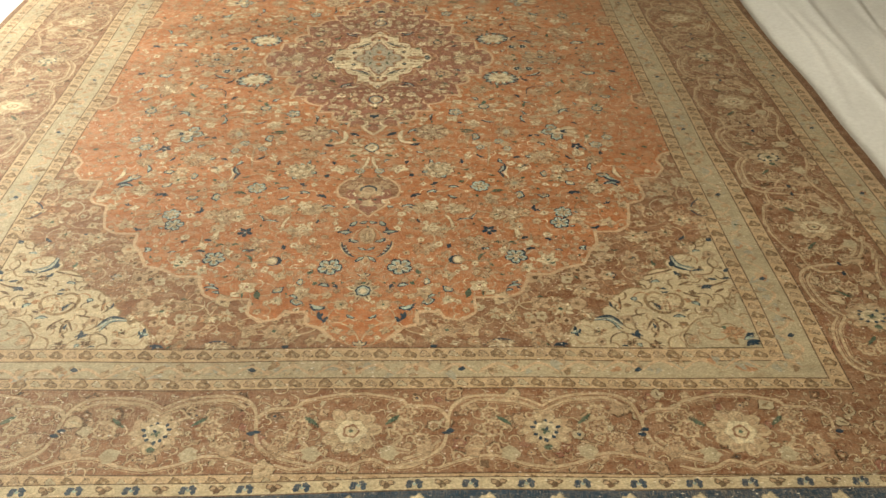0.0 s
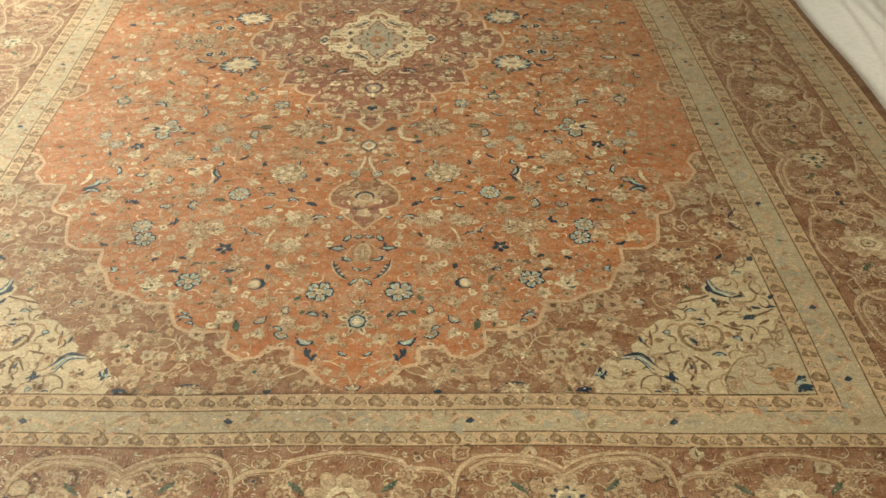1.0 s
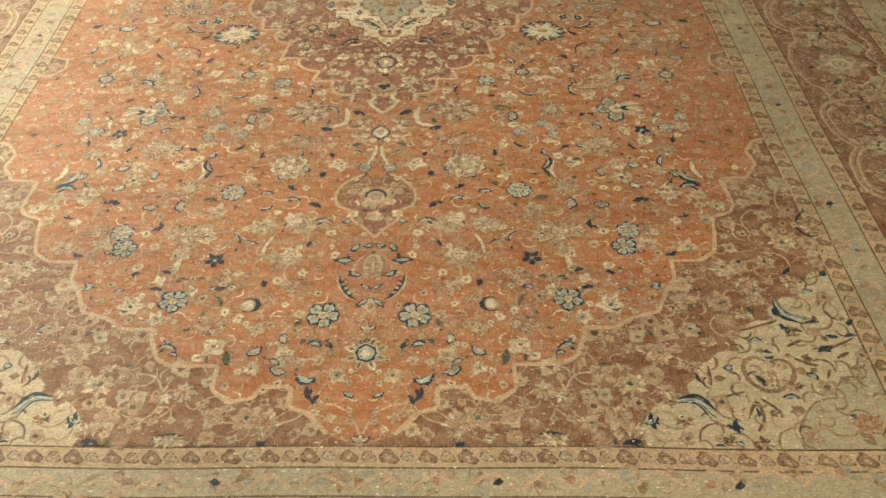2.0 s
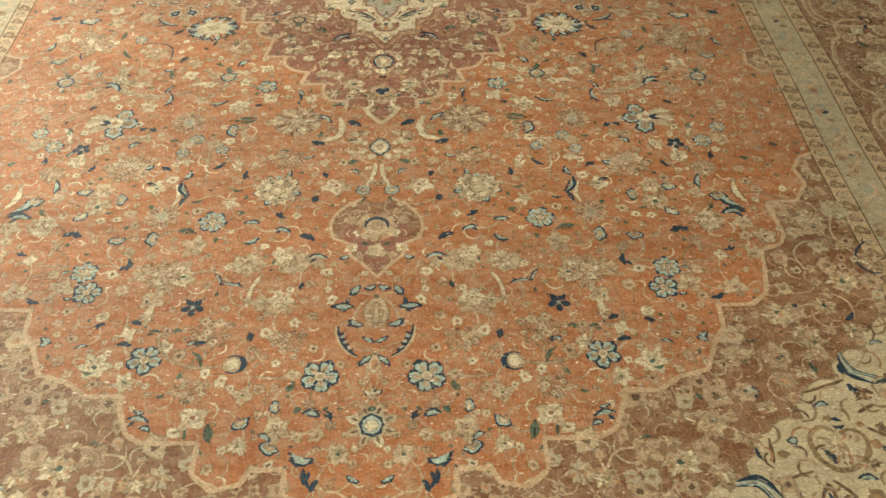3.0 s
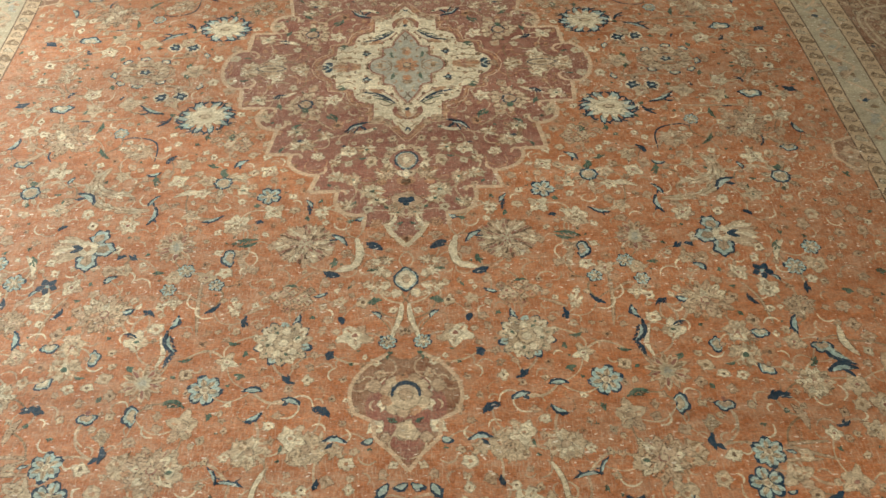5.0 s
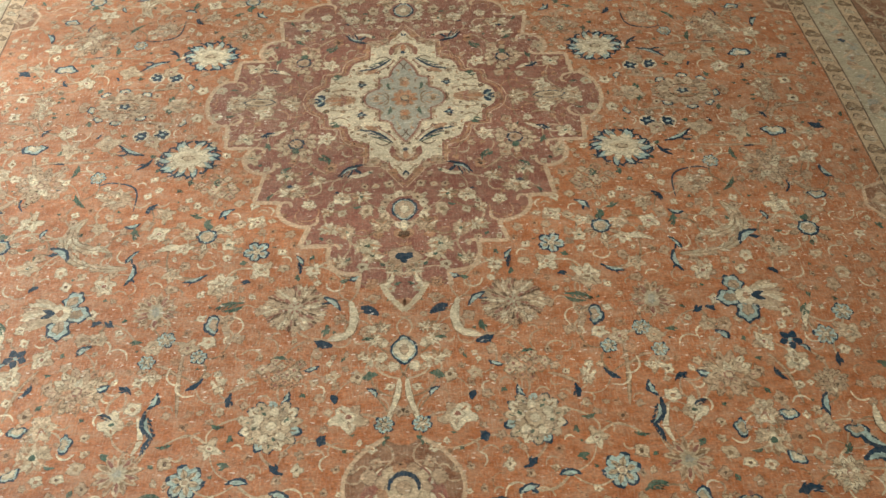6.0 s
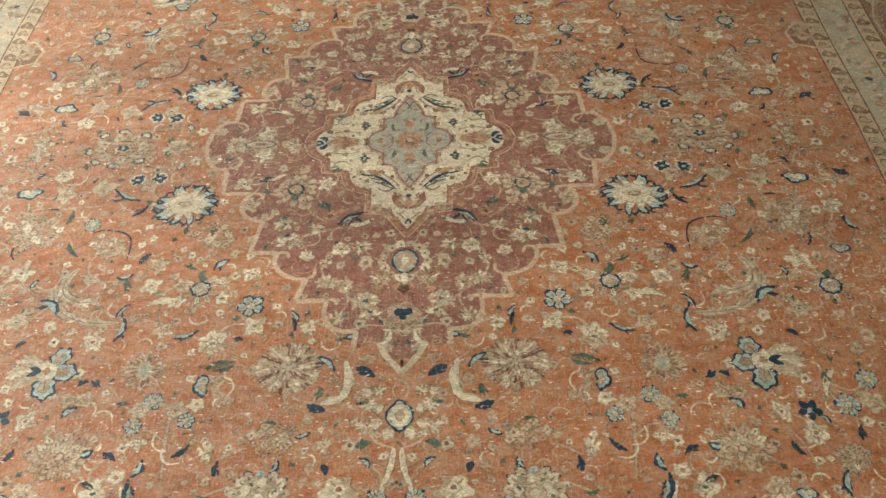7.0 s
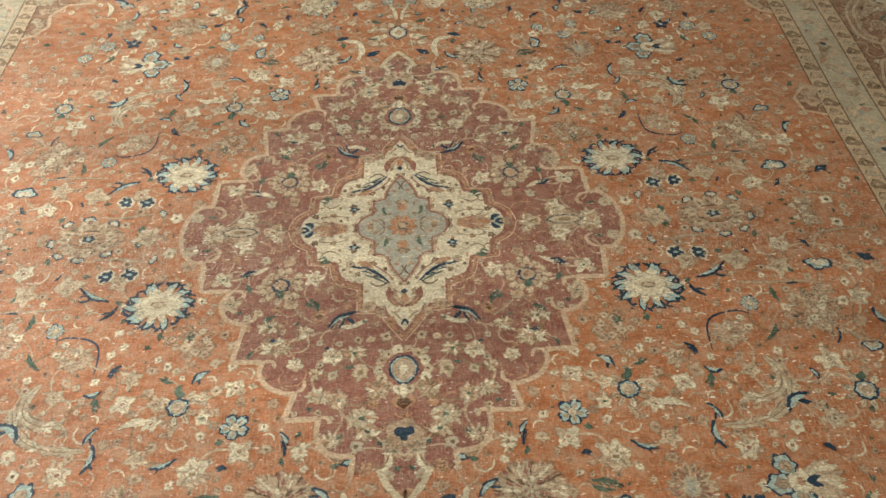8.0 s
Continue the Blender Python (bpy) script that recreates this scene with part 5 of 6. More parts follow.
rosette(.629, 1.175, .032)
rosette(.610, 1.233, .033)
blossom(.667, 1.219, .025)
leaf(TEAL, .660, 1.172, .680, 1.178, .009)
leaf(TEAL, .639, 1.250, .658, 1.247, .008)
leaf(NAVY, .539, 1.135, .540, 1.170, .013)
leaf(NAVY, .537, 1.160, .557, 1.169, .010)
peony(.445, 1.183, .048)
blossom(.402, 1.095, .028)
blossom(.414, 1.188, .026)
blossom(.493, 1.176, .031)
leaf(NAVY, .703, 1.261, .736, 1.248, .011)
blossom(.763, 1.231, .025)
blossom(.469, 1.252, .024)
leaf(TEAL, .460, 1.244, .482, 1.264, .010)
leaf(CREAM, .464, 1.264, .464, 1.308, .013)
leaf(NAVY, .479, 1.319, .502, 1.311, .011)
leaf(NAVY, .551, 1.319, .576, 1.325, .010)
leaf(NAVY, .487, 1.374, .518, 1.369, .012)
leaf(TEAL, .575, 1.374, .601, 1.382, .009)
leaf(TEAL, .650, 1.364, .672, 1.376, .014)
leaf(GREEN, .447, 1.340, .465, 1.344, .007)
blossom(.501, 1.343, .015)
blossom(.563, 1.298, .014)
stem(TAN, 0.0050, (.511, 1.291), (.507, 1.334), (.480, 1.396))
stem(TAN, 0.0050, (.720, 1.189), (.639, 1.189))
stem(TAN, 0.0050, (.751, 1.190), (.667, 1.159), (.741, 1.153))
leaf(TAN, .611, 1.303, .616, 1.340, .007)
rosette(.454, 1.408, .037)
rosette(.104, 1.457, .041)
crescent(.278, 1.422, .025)
leaf(GREEN, .365, 1.388, .340, 1.428, .007)
stem(TAN, 0.0060, (.294, 1.424), (.351, 1.428), (.416, 1.405))
leaf(TEAL, .097, 1.548, .133, 1.539, .017)
leaf(NAVY, .077, 1.560, .087, 1.535, .008)
bud(.180, 1.525, .015, 0)
blossom(.248, 1.496, .020)
leaf(GREEN, .154, 1.467, .166, 1.491, .013)
stem(TAN, 0.0050, (.142, 1.459), (.194, 1.458), (.235, 1.453))
bud(.245, 1.556, .018, 120)
blossom(.334, 1.544, .028)
leaf(GREEN, .298, 1.566, .299, 1.598, .011)
bud(.184, 1.610, .019, 60)
leaf(TEAL, .101, 1.637, .144, 1.643, .016)
patch(SAGE, .242, 1.607, .017, .015)
cluster(.351, 1.482, .036)
leaf(GREEN, .397, 1.493, .415, 1.495, .008)
leaf(GREEN, .344, 1.497, .353, 1.511, .008)
leaf(TEAL, .408, 1.569, .431, 1.565, .013)
leaf(TEAL, .414, 1.551, .460, 1.546, .012)
leaf(TEAL, .426, 1.532, .449, 1.526, .009)
blossom(.548, 1.427, .027)
leaf(GREEN, .549, 1.441, .569, 1.437, .009)
blossom(.480, 1.463, .019)
blossom(.419, 1.377, .015)
blossom(.201, 1.257, .025)
blossom(.240, 1.264, .020)
cluster(.176, 1.366, .039)
leaf(GREEN, .434, 1.341, .458, 1.336, .008)
blossom(.175, 1.567, .018)
leaf(NAVY, .336, 1.367, .367, 1.370, .009)
stem(TAN, 0.0050, (.216, 1.428), (.250, 1.378), (.251, 1.440))
stem(TAN, 0.0070, (.441, 1.339), (.430, 1.377), (.393, 1.421))
patch(CREAM, .469, 1.299, .011, .018)
leaf(NAVY, .092, 1.680, .104, 1.703, .011)
leaf(TEAL, .102, 1.644, .149, 1.622, .017)
leaf(NAVY, .106, 1.695, .120, 1.656, .013)
leaf(TEAL, .019, 1.684, .043, 1.670, .012)
blossom(.060, 1.628, .021)
leaf(TEAL, .184, 1.601, .210, 1.583, .012)
blossom(.175, 1.574, .024)
blossom(.065, 1.736, .013)
leaf(GREEN, .292, 1.600, .302, 1.555, .011)
PARENT[0] = medallion
wreath(.259, .158, .019)
eye_flower(.360, .007, .040)
leaf(NAVY, .099, .267, .117, .249, .008)
leaf(NAVY, .095, .237, .156, .277, .008)
leaf(CREAM, .077, .258, .133, .273, .011)
leaf(GREEN, .195, .220, .205, .206, .009)
leaf(GREEN, .263, .238, .289, .257, .008)
leaf(NAVY, .250, .302, .272, .307, .008)
patch(CREAM, .252, .316, .033, .022)
patch(CREAM, .271, .267, .023, .012)
blossom(.211, .362, .015)
leaf(GREEN, .296, .325, .306, .346, .007)
blossom(.140, .346, .020)
leaf(NAVY, .147, .326, .159, .328, .006)
leaf(GREEN, .095, .370, .114, .374, .007)
patch(CREAM, .096, .341, .020, .016)
patch(SAGE, .078, .490, .029, .023)
patch(TAN, .048, .433, .019, .020)
patch(SAGE, .160, .437, .025, .018)
patch(TAN, .122, .448, .017, .020)
patch(TAN, .066, .519, .021, .016)
leaf(GREEN, .113, .520, .122, .530, .007)
leaf(GREEN, .042, .550, .049, .539, .008)
patch(CREAM, .137, .533, .025, .014)
leaf(CREAM, .024, .568, .043, .602, .009)
patch(TAN, .019, .562, .016, .014)
blossom(.382, .136, .021)
blossom(.360, .205, .021)
leaf(NAVY, .313, .117, .346, .132, .008)
leaf(CREAM, .290, .108, .349, .123, .011)
leaf(GREEN, .320, .180, .332, .153, .009)
blossom(.189, .143, .019)
leaf(GREEN, .176, .234, .196, .198, .009)
patch(CREAM, .416, .004, .026, .038)
blossom(.342, .035, .022)
patch(CREAM, .276, .006, .018, .031)
leaf(GREEN, .415, .048, .439, .049, .007)
stem(TAN, 0.0040, (.180, .264), (.216, .235), (.244, .193))
stem(TAN, 0.0050, (.307, .067), (.338, .061), (.368, .074))
patch(TAN, .201, .285, .018, .014)
patch(CREAM, .169, .386, .011, .011)
leaf(TEAL, .089, .570, .114, .583, .015)
leaf(GREEN, .114, .579, .134, .584, .008)
leaf(TEAL, .209, .536, .227, .508, .010)
leaf(NAVY, .215, .560, .220, .525, .006)
patch(CREAM, .187, .552, .012, .023)
PARENT[0] = spandrels
wing(.640, 1.688, .708, 1.722, .024, 1)
leaf(NAVY, .696, 1.614, .704, 1.644, .007)
leaf(NAVY, .583, 1.718, .587, 1.762, .011)
leaf(TEAL, .565, 1.746, .598, 1.731, .012)
wing(.920, 1.404, .970, 1.470, .022, -1)
leaf(NAVY, .966, 1.479, 1.002, 1.471, .007)
leaf(NAVY, .910, 1.477, .928, 1.496, .013)
leaf(NAVY, .914, 1.429, .915, 1.458, .011)
leaf(NAVY, 1.049, 1.330, 1.068, 1.316, .016)
leaf(TEAL, .990, 1.384, 1.019, 1.380, .010)
leaf(NAVY, 1.000, 1.510, 1.028, 1.517, .011)
leaf(NAVY, 1.042, 1.515, 1.070, 1.514, .010)
leaf(NAVY, .969, 1.560, 1.006, 1.546, .012)
leaf(NAVY, 1.059, 1.485, 1.078, 1.466, .012)
leaf(TEAL, .830, 1.528, .860, 1.524, .012)
leaf(NAVY, .852, 1.557, .871, 1.560, .009)
leaf(NAVY, .848, 1.571, .875, 1.569, .007)
leaf(NAVY, .813, 1.617, .834, 1.650, .009)
leaf(TEAL, .756, 1.602, .777, 1.597, .016)
leaf(TEAL, .926, 1.616, .947, 1.633, .016)
leaf(NAVY, .730, 1.744, .759, 1.752, .013)
leaf(NAVY, .752, 1.729, .752, 1.768, .010)
leaf(NAVY, .799, 1.704, .799, 1.725, .010)
leaf(TEAL, .859, 1.677, .896, 1.680, .012)
leaf(GREEN, .983, 1.719, .992, 1.730, .013)
leaf(NAVY, 1.031, 1.795, 1.074, 1.775, .016)
leaf(TEAL, .740, 1.783, .752, 1.797, .012)
leaf(NAVY, .696, 1.794, .717, 1.796, .007)
leaf(NAVY, .515, 1.796, .558, 1.789, .010)
patch(PALE, .853, 1.616, .033, .034)
stem(FAWN, 0.0075, (.852, 1.584), (.826, 1.572), (.800, 1.592), (.802, 1.632), (.830, 1.660), (.868, 1.654), (.898, 1.625), (.900, 1.592), (.876, 1.578), (.852, 1.590))
stem(BROWN, 0.0050, (.820, 1.497), (.885, 1.477), (.908, 1.468))
stem(BROWN, 0.0050, (.913, 1.575), (.941, 1.591), (.959, 1.595))
stem(BROWN, 0.0050, (.959, 1.550), (1.014, 1.541), (1.061, 1.519))
stem(BROWN, 0.0050, (.814, 1.680), (.839, 1.705), (.845, 1.728))
stem(BROWN, 0.0050, (.692, 1.689), (.786, 1.664))
stem(BROWN, 0.0040, (.967, 1.629), (.980, 1.603))
stem(BROWN, 0.0060, (1.003, 1.577), (1.035, 1.559))
stem(BROWN, 0.0050, (.777, 1.729), (.803, 1.688), (.808, 1.728), (.788, 1.759))
stem(BROWN, 0.0050, (.725, 1.596), (.720, 1.648))
stem(BROWN, 0.0060, (.908, 1.542), (.947, 1.524))
patch(BROWN, .646, 1.738, .017, .012)
patch(BROWN, .933, 1.501, .019, .015)
patch(PEACH, 1.012, 1.742, .034, .024)
leaf(TEAL, 1.030, 1.772, 1.062, 1.762, .014)
leaf(NAVY, 1.040, 1.756, 1.066, 1.748, .010)
patch(BROWN, .793, 1.790, .019, .012)
patch(BROWN, .728, 1.783, .012, .012)
patch(BROWN, .891, 1.650, .018, .008)
PARENT[0] = spandrels
blossom(.233, 1.734, .029)
leaf(NAVY, .187, 1.796, .207, 1.792, .012)
stem(NAVY, 0.0040, (.328, 1.797), (.360, 1.773), (.396, 1.773), (.419, 1.791))
patch(CREAM, .373, 1.788, .041, .013)
blossom(.497, 1.624, .028)
leaf(NAVY, .486, 1.630, .508, 1.616, .010)
blossom(.517, 1.731, .030)
blossom(.301, 1.733, .027)
patch(SAGE, .374, 1.668, .028, .023)
patch(TAN, .189, 1.750, .025, .037)
patch(TAN, .417, 1.676, .026, .019)
leaf(TEAL, .698, 1.498, .739, 1.497, .027)
leaf(TEAL, .620, 1.562, .641, 1.553, .013)
blossom(.629, 1.562, .029)
leaf(NAVY, .791, 1.410, .813, 1.406, .013)
blossom(.798, 1.410, .028)
leaf(TEAL, .654, 1.359, .676, 1.353, .014)
leaf(NAVY, .865, 1.291, .878, 1.280, .012)
blossom(.554, 1.649, .031)
blossom(.721, 1.410, .025)
blossom(.836, 1.306, .035)
patch(TAN, .875, 1.409, .027, .016)
patch(TAN, .686, 1.597, .026, .014)
patch(TAN, .621, 1.666, .023, .016)
patch(TAN, .544, 1.762, .022, .012)
blossom(.460, 1.747, .022)
leaf(GREEN, .498, 1.785, .509, 1.796, .009)
stem(NAVY, 0.0050, (1.088, 1.099), (1.059, 1.128), (1.048, 1.166), (1.070, 1.194), (1.093, 1.194))
patch(TAN, 1.081, 1.158, .024, .029)
blossom(.987, 1.024, .031)
leaf(NAVY, .966, 1.322, .989, 1.301, .010)
blossom(.997, 1.217, .032)
patch(TAN, .935, 1.284, .023, .022)
patch(TAN, .976, 1.348, .023, .016)
blossom(.711, 1.495, .023)
leaf(NAVY, .794, 1.417, .816, 1.411, .014)
blossom(.799, 1.417, .025)
blossom(.628, 1.575, .025)
leaf(NAVY, .618, 1.577, .638, 1.573, .009)
leaf(GREEN, .615, 1.500, .627, 1.515, .008)
leaf(GREEN, .710, 1.420, .740, 1.423, .008)
patch(TAN, .709, 1.402, .023, .012)
leaf(GREEN, .743, 1.372, .770, 1.371, .006)
leaf(NAVY, .862, 1.296, .880, 1.292, .011)
blossom(.869, 1.298, .024)
leaf(GREEN, .827, 1.305, .836, 1.298, .008)
patch(TAN, .872, 1.351, .032, .018)
patch(SAGE, .884, 1.377, .026, .015)
leaf(GREEN, .858, 1.426, .864, 1.455, .008)
patch(TAN, .574, 1.554, .024, .011)
patch(TAN, .544, 1.607, .021, .010)
leaf(GREEN, .493, 1.599, .512, 1.597, .008)
patch(TAN, .742, 1.531, .019, .014)
patch(TAN, .840, 1.450, .021, .010)
blossom(.989, 1.054, .029)
patch(SAGE, 1.056, .996, .037, .033)

# ---- guard stripes: florets ----
def floret(r, mat):
    m = Motif()
    q = random.uniform(0.85, 1.15)
    m.poly(wavy(r * 0.92, 18, 3, 0.16, 1.15 * q, 0.85 / q, 0.5, 0.08), BROWN, 4)
    m.poly(wavy(r * 0.78, 18, 3, 0.20, 1.15 * q, 0.85 / q, 0.5, 0.10), mat, 5)
    m.poly(wavy(r * 0.26, 8), SAND, 6)
    return m


def stripe_run(iu, iv, ou, ov, gap, name, parent, r):
    """Alternating florets round one guard stripe, the near end first."""
    mu, mv = (iu + ou) / 2, (iv + ov) / 2
    kinds = [floret(r, FAWN), floret(r * 0.85, TAN), floret(r * 1.1, FAWN), floret(r * 0.8, SAGE)]
    n = int(2 * mu / gap)
    for i in range(n + 1):
        u = -mu + 2 * mu * i / n
        place(name, kinds[i % 4], u, mv, parent, mirror=False)
    n = int(2 * mv / gap)
    for i in range(1, n):
        for su in (1, -1):
            place(name, kinds[i % 4], su * mu, mv - 2 * mv * i / n, parent, mirror=False)
    n = int(2 * mu / gap)
    for i in range(n + 1):
        place(name, kinds[i % 4], -mu + 2 * mu * i / n, -mv, parent, mirror=False)


stripe_run(HU, HV, 1.118, 1.850, 0.038, "floret", bands["inner_guard"], 0.0175)
stripe_run(1.205, 1.912, 1.253, 1.950, 0.038, "floret", bands["middle_guard"], 0.0165)
stripe_run(1.570, 2.212, 1.612, 2.256, 0.040, "floret", bands["outer_guard"], 0.016)
stripe_run(1.684, 2.326, 1.730, 2.372, 0.040, "floret", bands["edge_guard"], 0.016)

# ---- sage bands: vine, pale blossoms and dark dots ----
for key, mu, mv in (("inner_band", 1.1615, 1.881), ("outer_band", 1.648, 2.291)):
    vine, dot, spot = Motif(), Motif(), Motif()
    spike(dot, (-0.010, 0.002), (0.010, -0.002), 0.014, NAVY, 5)
    spike(dot, (0.0, 0.006), (0.004, -0.010), 0.008, NAVY, 6)
    spike(spot, (-0.008, 0.0), (0.008, 0.003), 0.008, GREEN, 5)
    spots = []
    for i in range(5):
        spots += [(mu, 0.195 + 0.44 * i - 0.2 * (i > 3)), (0.27 + 0.455 * i, mv)]
    for a, b in spots:
        if a <= mu + 0.01 and b <= mv + 0.01:
            place("dark_dot", dot, a, b, bands[key], "small navy dot")
            if b < mv - 0.2:
                place("green_dot", spot, a + 0.01, b + 0.17, bands[key], "small green dot")
    for i in range(900):
        if random.random() < 0.4:
            a, b = random.uniform(-mu, mu), random.choice((-1, 1)) * (mv + random.uniform(-0.022, 0.022))
        else:
            a, b = random.choice((-1, 1)) * (mu + random.uniform(-0.03, 0.03)), random.uniform(-mv, mv)
        vine.poly(wavy(random.uniform(0.004, 0.014), 9, 3, 0.2, 1.3, 0.8, random.uniform(0, 3), 0.2, a, b), random.choice((TAN, SAND, SAND, FAWN, GREY, GREY, PEACH)), 3 + (i % 20) * 0.03)
    for i in range(22):
        a = -mu + 2 * mu * (i + 0.5) / 22
        for sv in (1, -1):
            vine.ribbon([(a - 0.05, sv * mv + 0.018), (a, sv * mv - 0.016), (a + 0.05, sv * mv + 0.018)], 0.009, LINE, 3.7)
    for i in range(34):
        b = -mv + 2 * mv * (i + 0.5) / 34
        for su in (1, -1):
            vine.ribbon([(su * mu - 0.022, b - 0.05), (su * mu + 0.022, b), (su * mu - 0.022, b + 0.05)], 0.008, LINE, 3.7)
            vine.poly(wavy(0.014, 8, 0, 0, 1, 0.7, 0, 0.15, su * mu + random.uniform(-0.02, 0.02), b + random.uniform(-0.03, 0.03)), random.choice((TAN, GREY, GUARD)), 4)
    tagged(ground("vine", vine, "faint sand-coloured zigzag vine", bands[key]), kind="stuff")


# ---- main border ----
def along(m, pts, turn):
    return pts if not turn else [(-b, a) for a, b in pts]


def border_rosette(kind):
    m = Motif()
    if kind:
        petals(m, 10, 0.052, 0.026, 0.019, TAN, 6)
        petals(m, 10, 0.052, 0.018, 0.012, SAND, 7)
        petals(m, 10, 0.036, 0.008, 0.006, NAVY, 8, 0.3)
        m.poly(wavy(0.034, 20, 8, 0.06), CREAM, 8)
        m.poly(wavy(0.024, 16, 8, 0.08), SAGE, 9)
        for a in (0.5, 2.0, 3.6, 5.2):
            spike(m, (0, 0), (0.016 * math.cos(a), 0.016 * math.sin(a)), 0.010, GREEN if a < 4 else NAVY, 10)
        m.poly(wavy(0.012, 9, 0, 0, 1, 1, 0, 0.1, 0.0, 0.062), GREEN, 9)
    else:
        petals(m, 9, 0.058, 0.030, 0.024, SAND, 6)
        petals(m, 9, 0.060, 0.016, 0.010, TAN, 7)
        m.poly(wavy(0.044, 18, 6, 0.10), CREAM, 8)
        m.poly(wavy(0.026, 14, 5, 0.1), UMBER, 9)
        m.poly(wavy(0.019, 12, 5, 0.12), PALE, 10)
        m.poly(wavy(0.007, 7), GREEN, 11)
    m.verts = [(x * 0.80, y * 0.80, z) for x, y, z in m.verts]
    return m


def border_scroll(kind, half):
    """The sand-coloured scrollwork over one rosette, across the border from -half to half."""
    m, w = Motif(), 0.009
    h = half / 0.131
    sets = (((0, -0.080), (0.04, -0.105), (0.09, -0.117), (0.17, -0.117), (0.216, -0.089), (0.232, -0.04), (0.236, 0.0), (0.25, 0.046), (0.30, 0.083), (0.375, 0.106)),
            ((0.0, -0.062), (0.05, -0.092), (0.10, -0.101), (0.16, -0.103), (0.198, -0.080)),
            ((0, 0.112), (0.06, 0.100), (0.125, 0.074), (0.187, 0.080), (0.26, 0.108)),
            ((0.255, 0.026), (0.29, 0.060), (0.34, 0.080))) if kind else (
           ((0, -0.122), (0.03, -0.124), (0.10, -0.108), (0.124, -0.098), (0.139, -0.081), (0.20, -0.075), (0.228, -0.045), (0.225, -0.005)),
           ((0, 0.105), (0.05, 0.086), (0.088, 0.106), (0.13, 0.112), (0.17, 0.098)),
           ((0.10, -0.02), (0.12, 0.02), (0.10, 0.05), (0.14, 0.062)))
    for s in sets:
        for sx in (-1, 1):
            line = [(sx * a, b * h) for a, b in s]
            m.ribbon(line, w + 0.005, UMBER, 4, 0.8)
            m.ribbon(line, w, SAND, 5, 0.8)
            m.ribbon([(a, b + 0.009) for a, b in line], 0.0028, TAN, 4.5, 0.8)
    for sx in (-1, 1):
        spike(m, (sx * 0.226, 0.004 * h), (sx * 0.248, 0.0), 0.012, NAVY, 8)
        spike(m, (sx * 0.08, -0.02 * h), (sx * 0.115, -0.05 * h), 0.012, GREEN, 7)
        for x, y, q in ((0.125, -0.012, 1.0), (0.13, -0.058, 0.8), (0.165, 0.03, 0.7)):
            m.poly(wavy(0.028 * q, 16, 7, 0.18, 1, 1, 0, 0.12, sx * x, y * h), SAND, 6)
            m.poly(wavy(0.020 * q, 14, 7, 0.18, 1, 1, 0, 0.12, sx * x, y * h), UMBER, 6.5)
            petals(m, 6, 0.012 * q, 0.007 * q, 0.004 * q, TAN, 7, 0.2, sx * x, y * h)
        m.poly(wavy(0.022, 12, 5, 0.16, 1, 1, 0, 0.12, sx * 0.09, 0.068 * h), SAGE, 6)
        m.poly(wavy(0.020, 12, 5, 0.16, 1, 1, 0, 0.12, sx * 0.175, 0.055 * h), TAN, 6)
    return m


def turned(mo, side):
    q = Motif()
    q.mats, q.faces, q.slots = mo.mats, mo.faces, mo.slots
    q.verts = [(y, x, z) for x, y, z in mo.verts]
    q.faces = [f[::-1] for f in mo.faces]
    return q


main = bands["main_border"]
BV, BU, HALF_V, HALF_U = 2.088, 1.412, 0.128, 0.155
ros = (border_rosette(0), border_rosette(1))
scr = (border_scroll(0, HALF_V), border_scroll(1, HALF_V))
side_scr = (turned(border_scroll(0, HALF_U), 1), turned(border_scroll(1, HALF_U), 1))
side_ros = []
for k in (0, 1):
    q = border_rosette(k)
    q.verts = [(x * 1.15, y * 0.9, z) for x, y, z in q.verts]
    side_ros.append(q)
for i in range(3):
    place("border_rosette", ros[i % 2], 0.463 * i, BV, main, "cream border rosette with a green heart")
    place("scroll", scr[i % 2], 0.463 * i, BV, main, "sand-coloured scrollwork")
for i in range(5):
    place("border_rosette", side_ros[(i + 1) % 2], BU, 0.420 * i, main, "cream border rosette with a green heart")
    place("scroll", side_scr[(i + 1) % 2], BU, 0.420 * i, main, "sand-coloured scrollwork")
place("border_rosette", ros[0], BU, 2.06, main, "cream border rosette with a green heart")

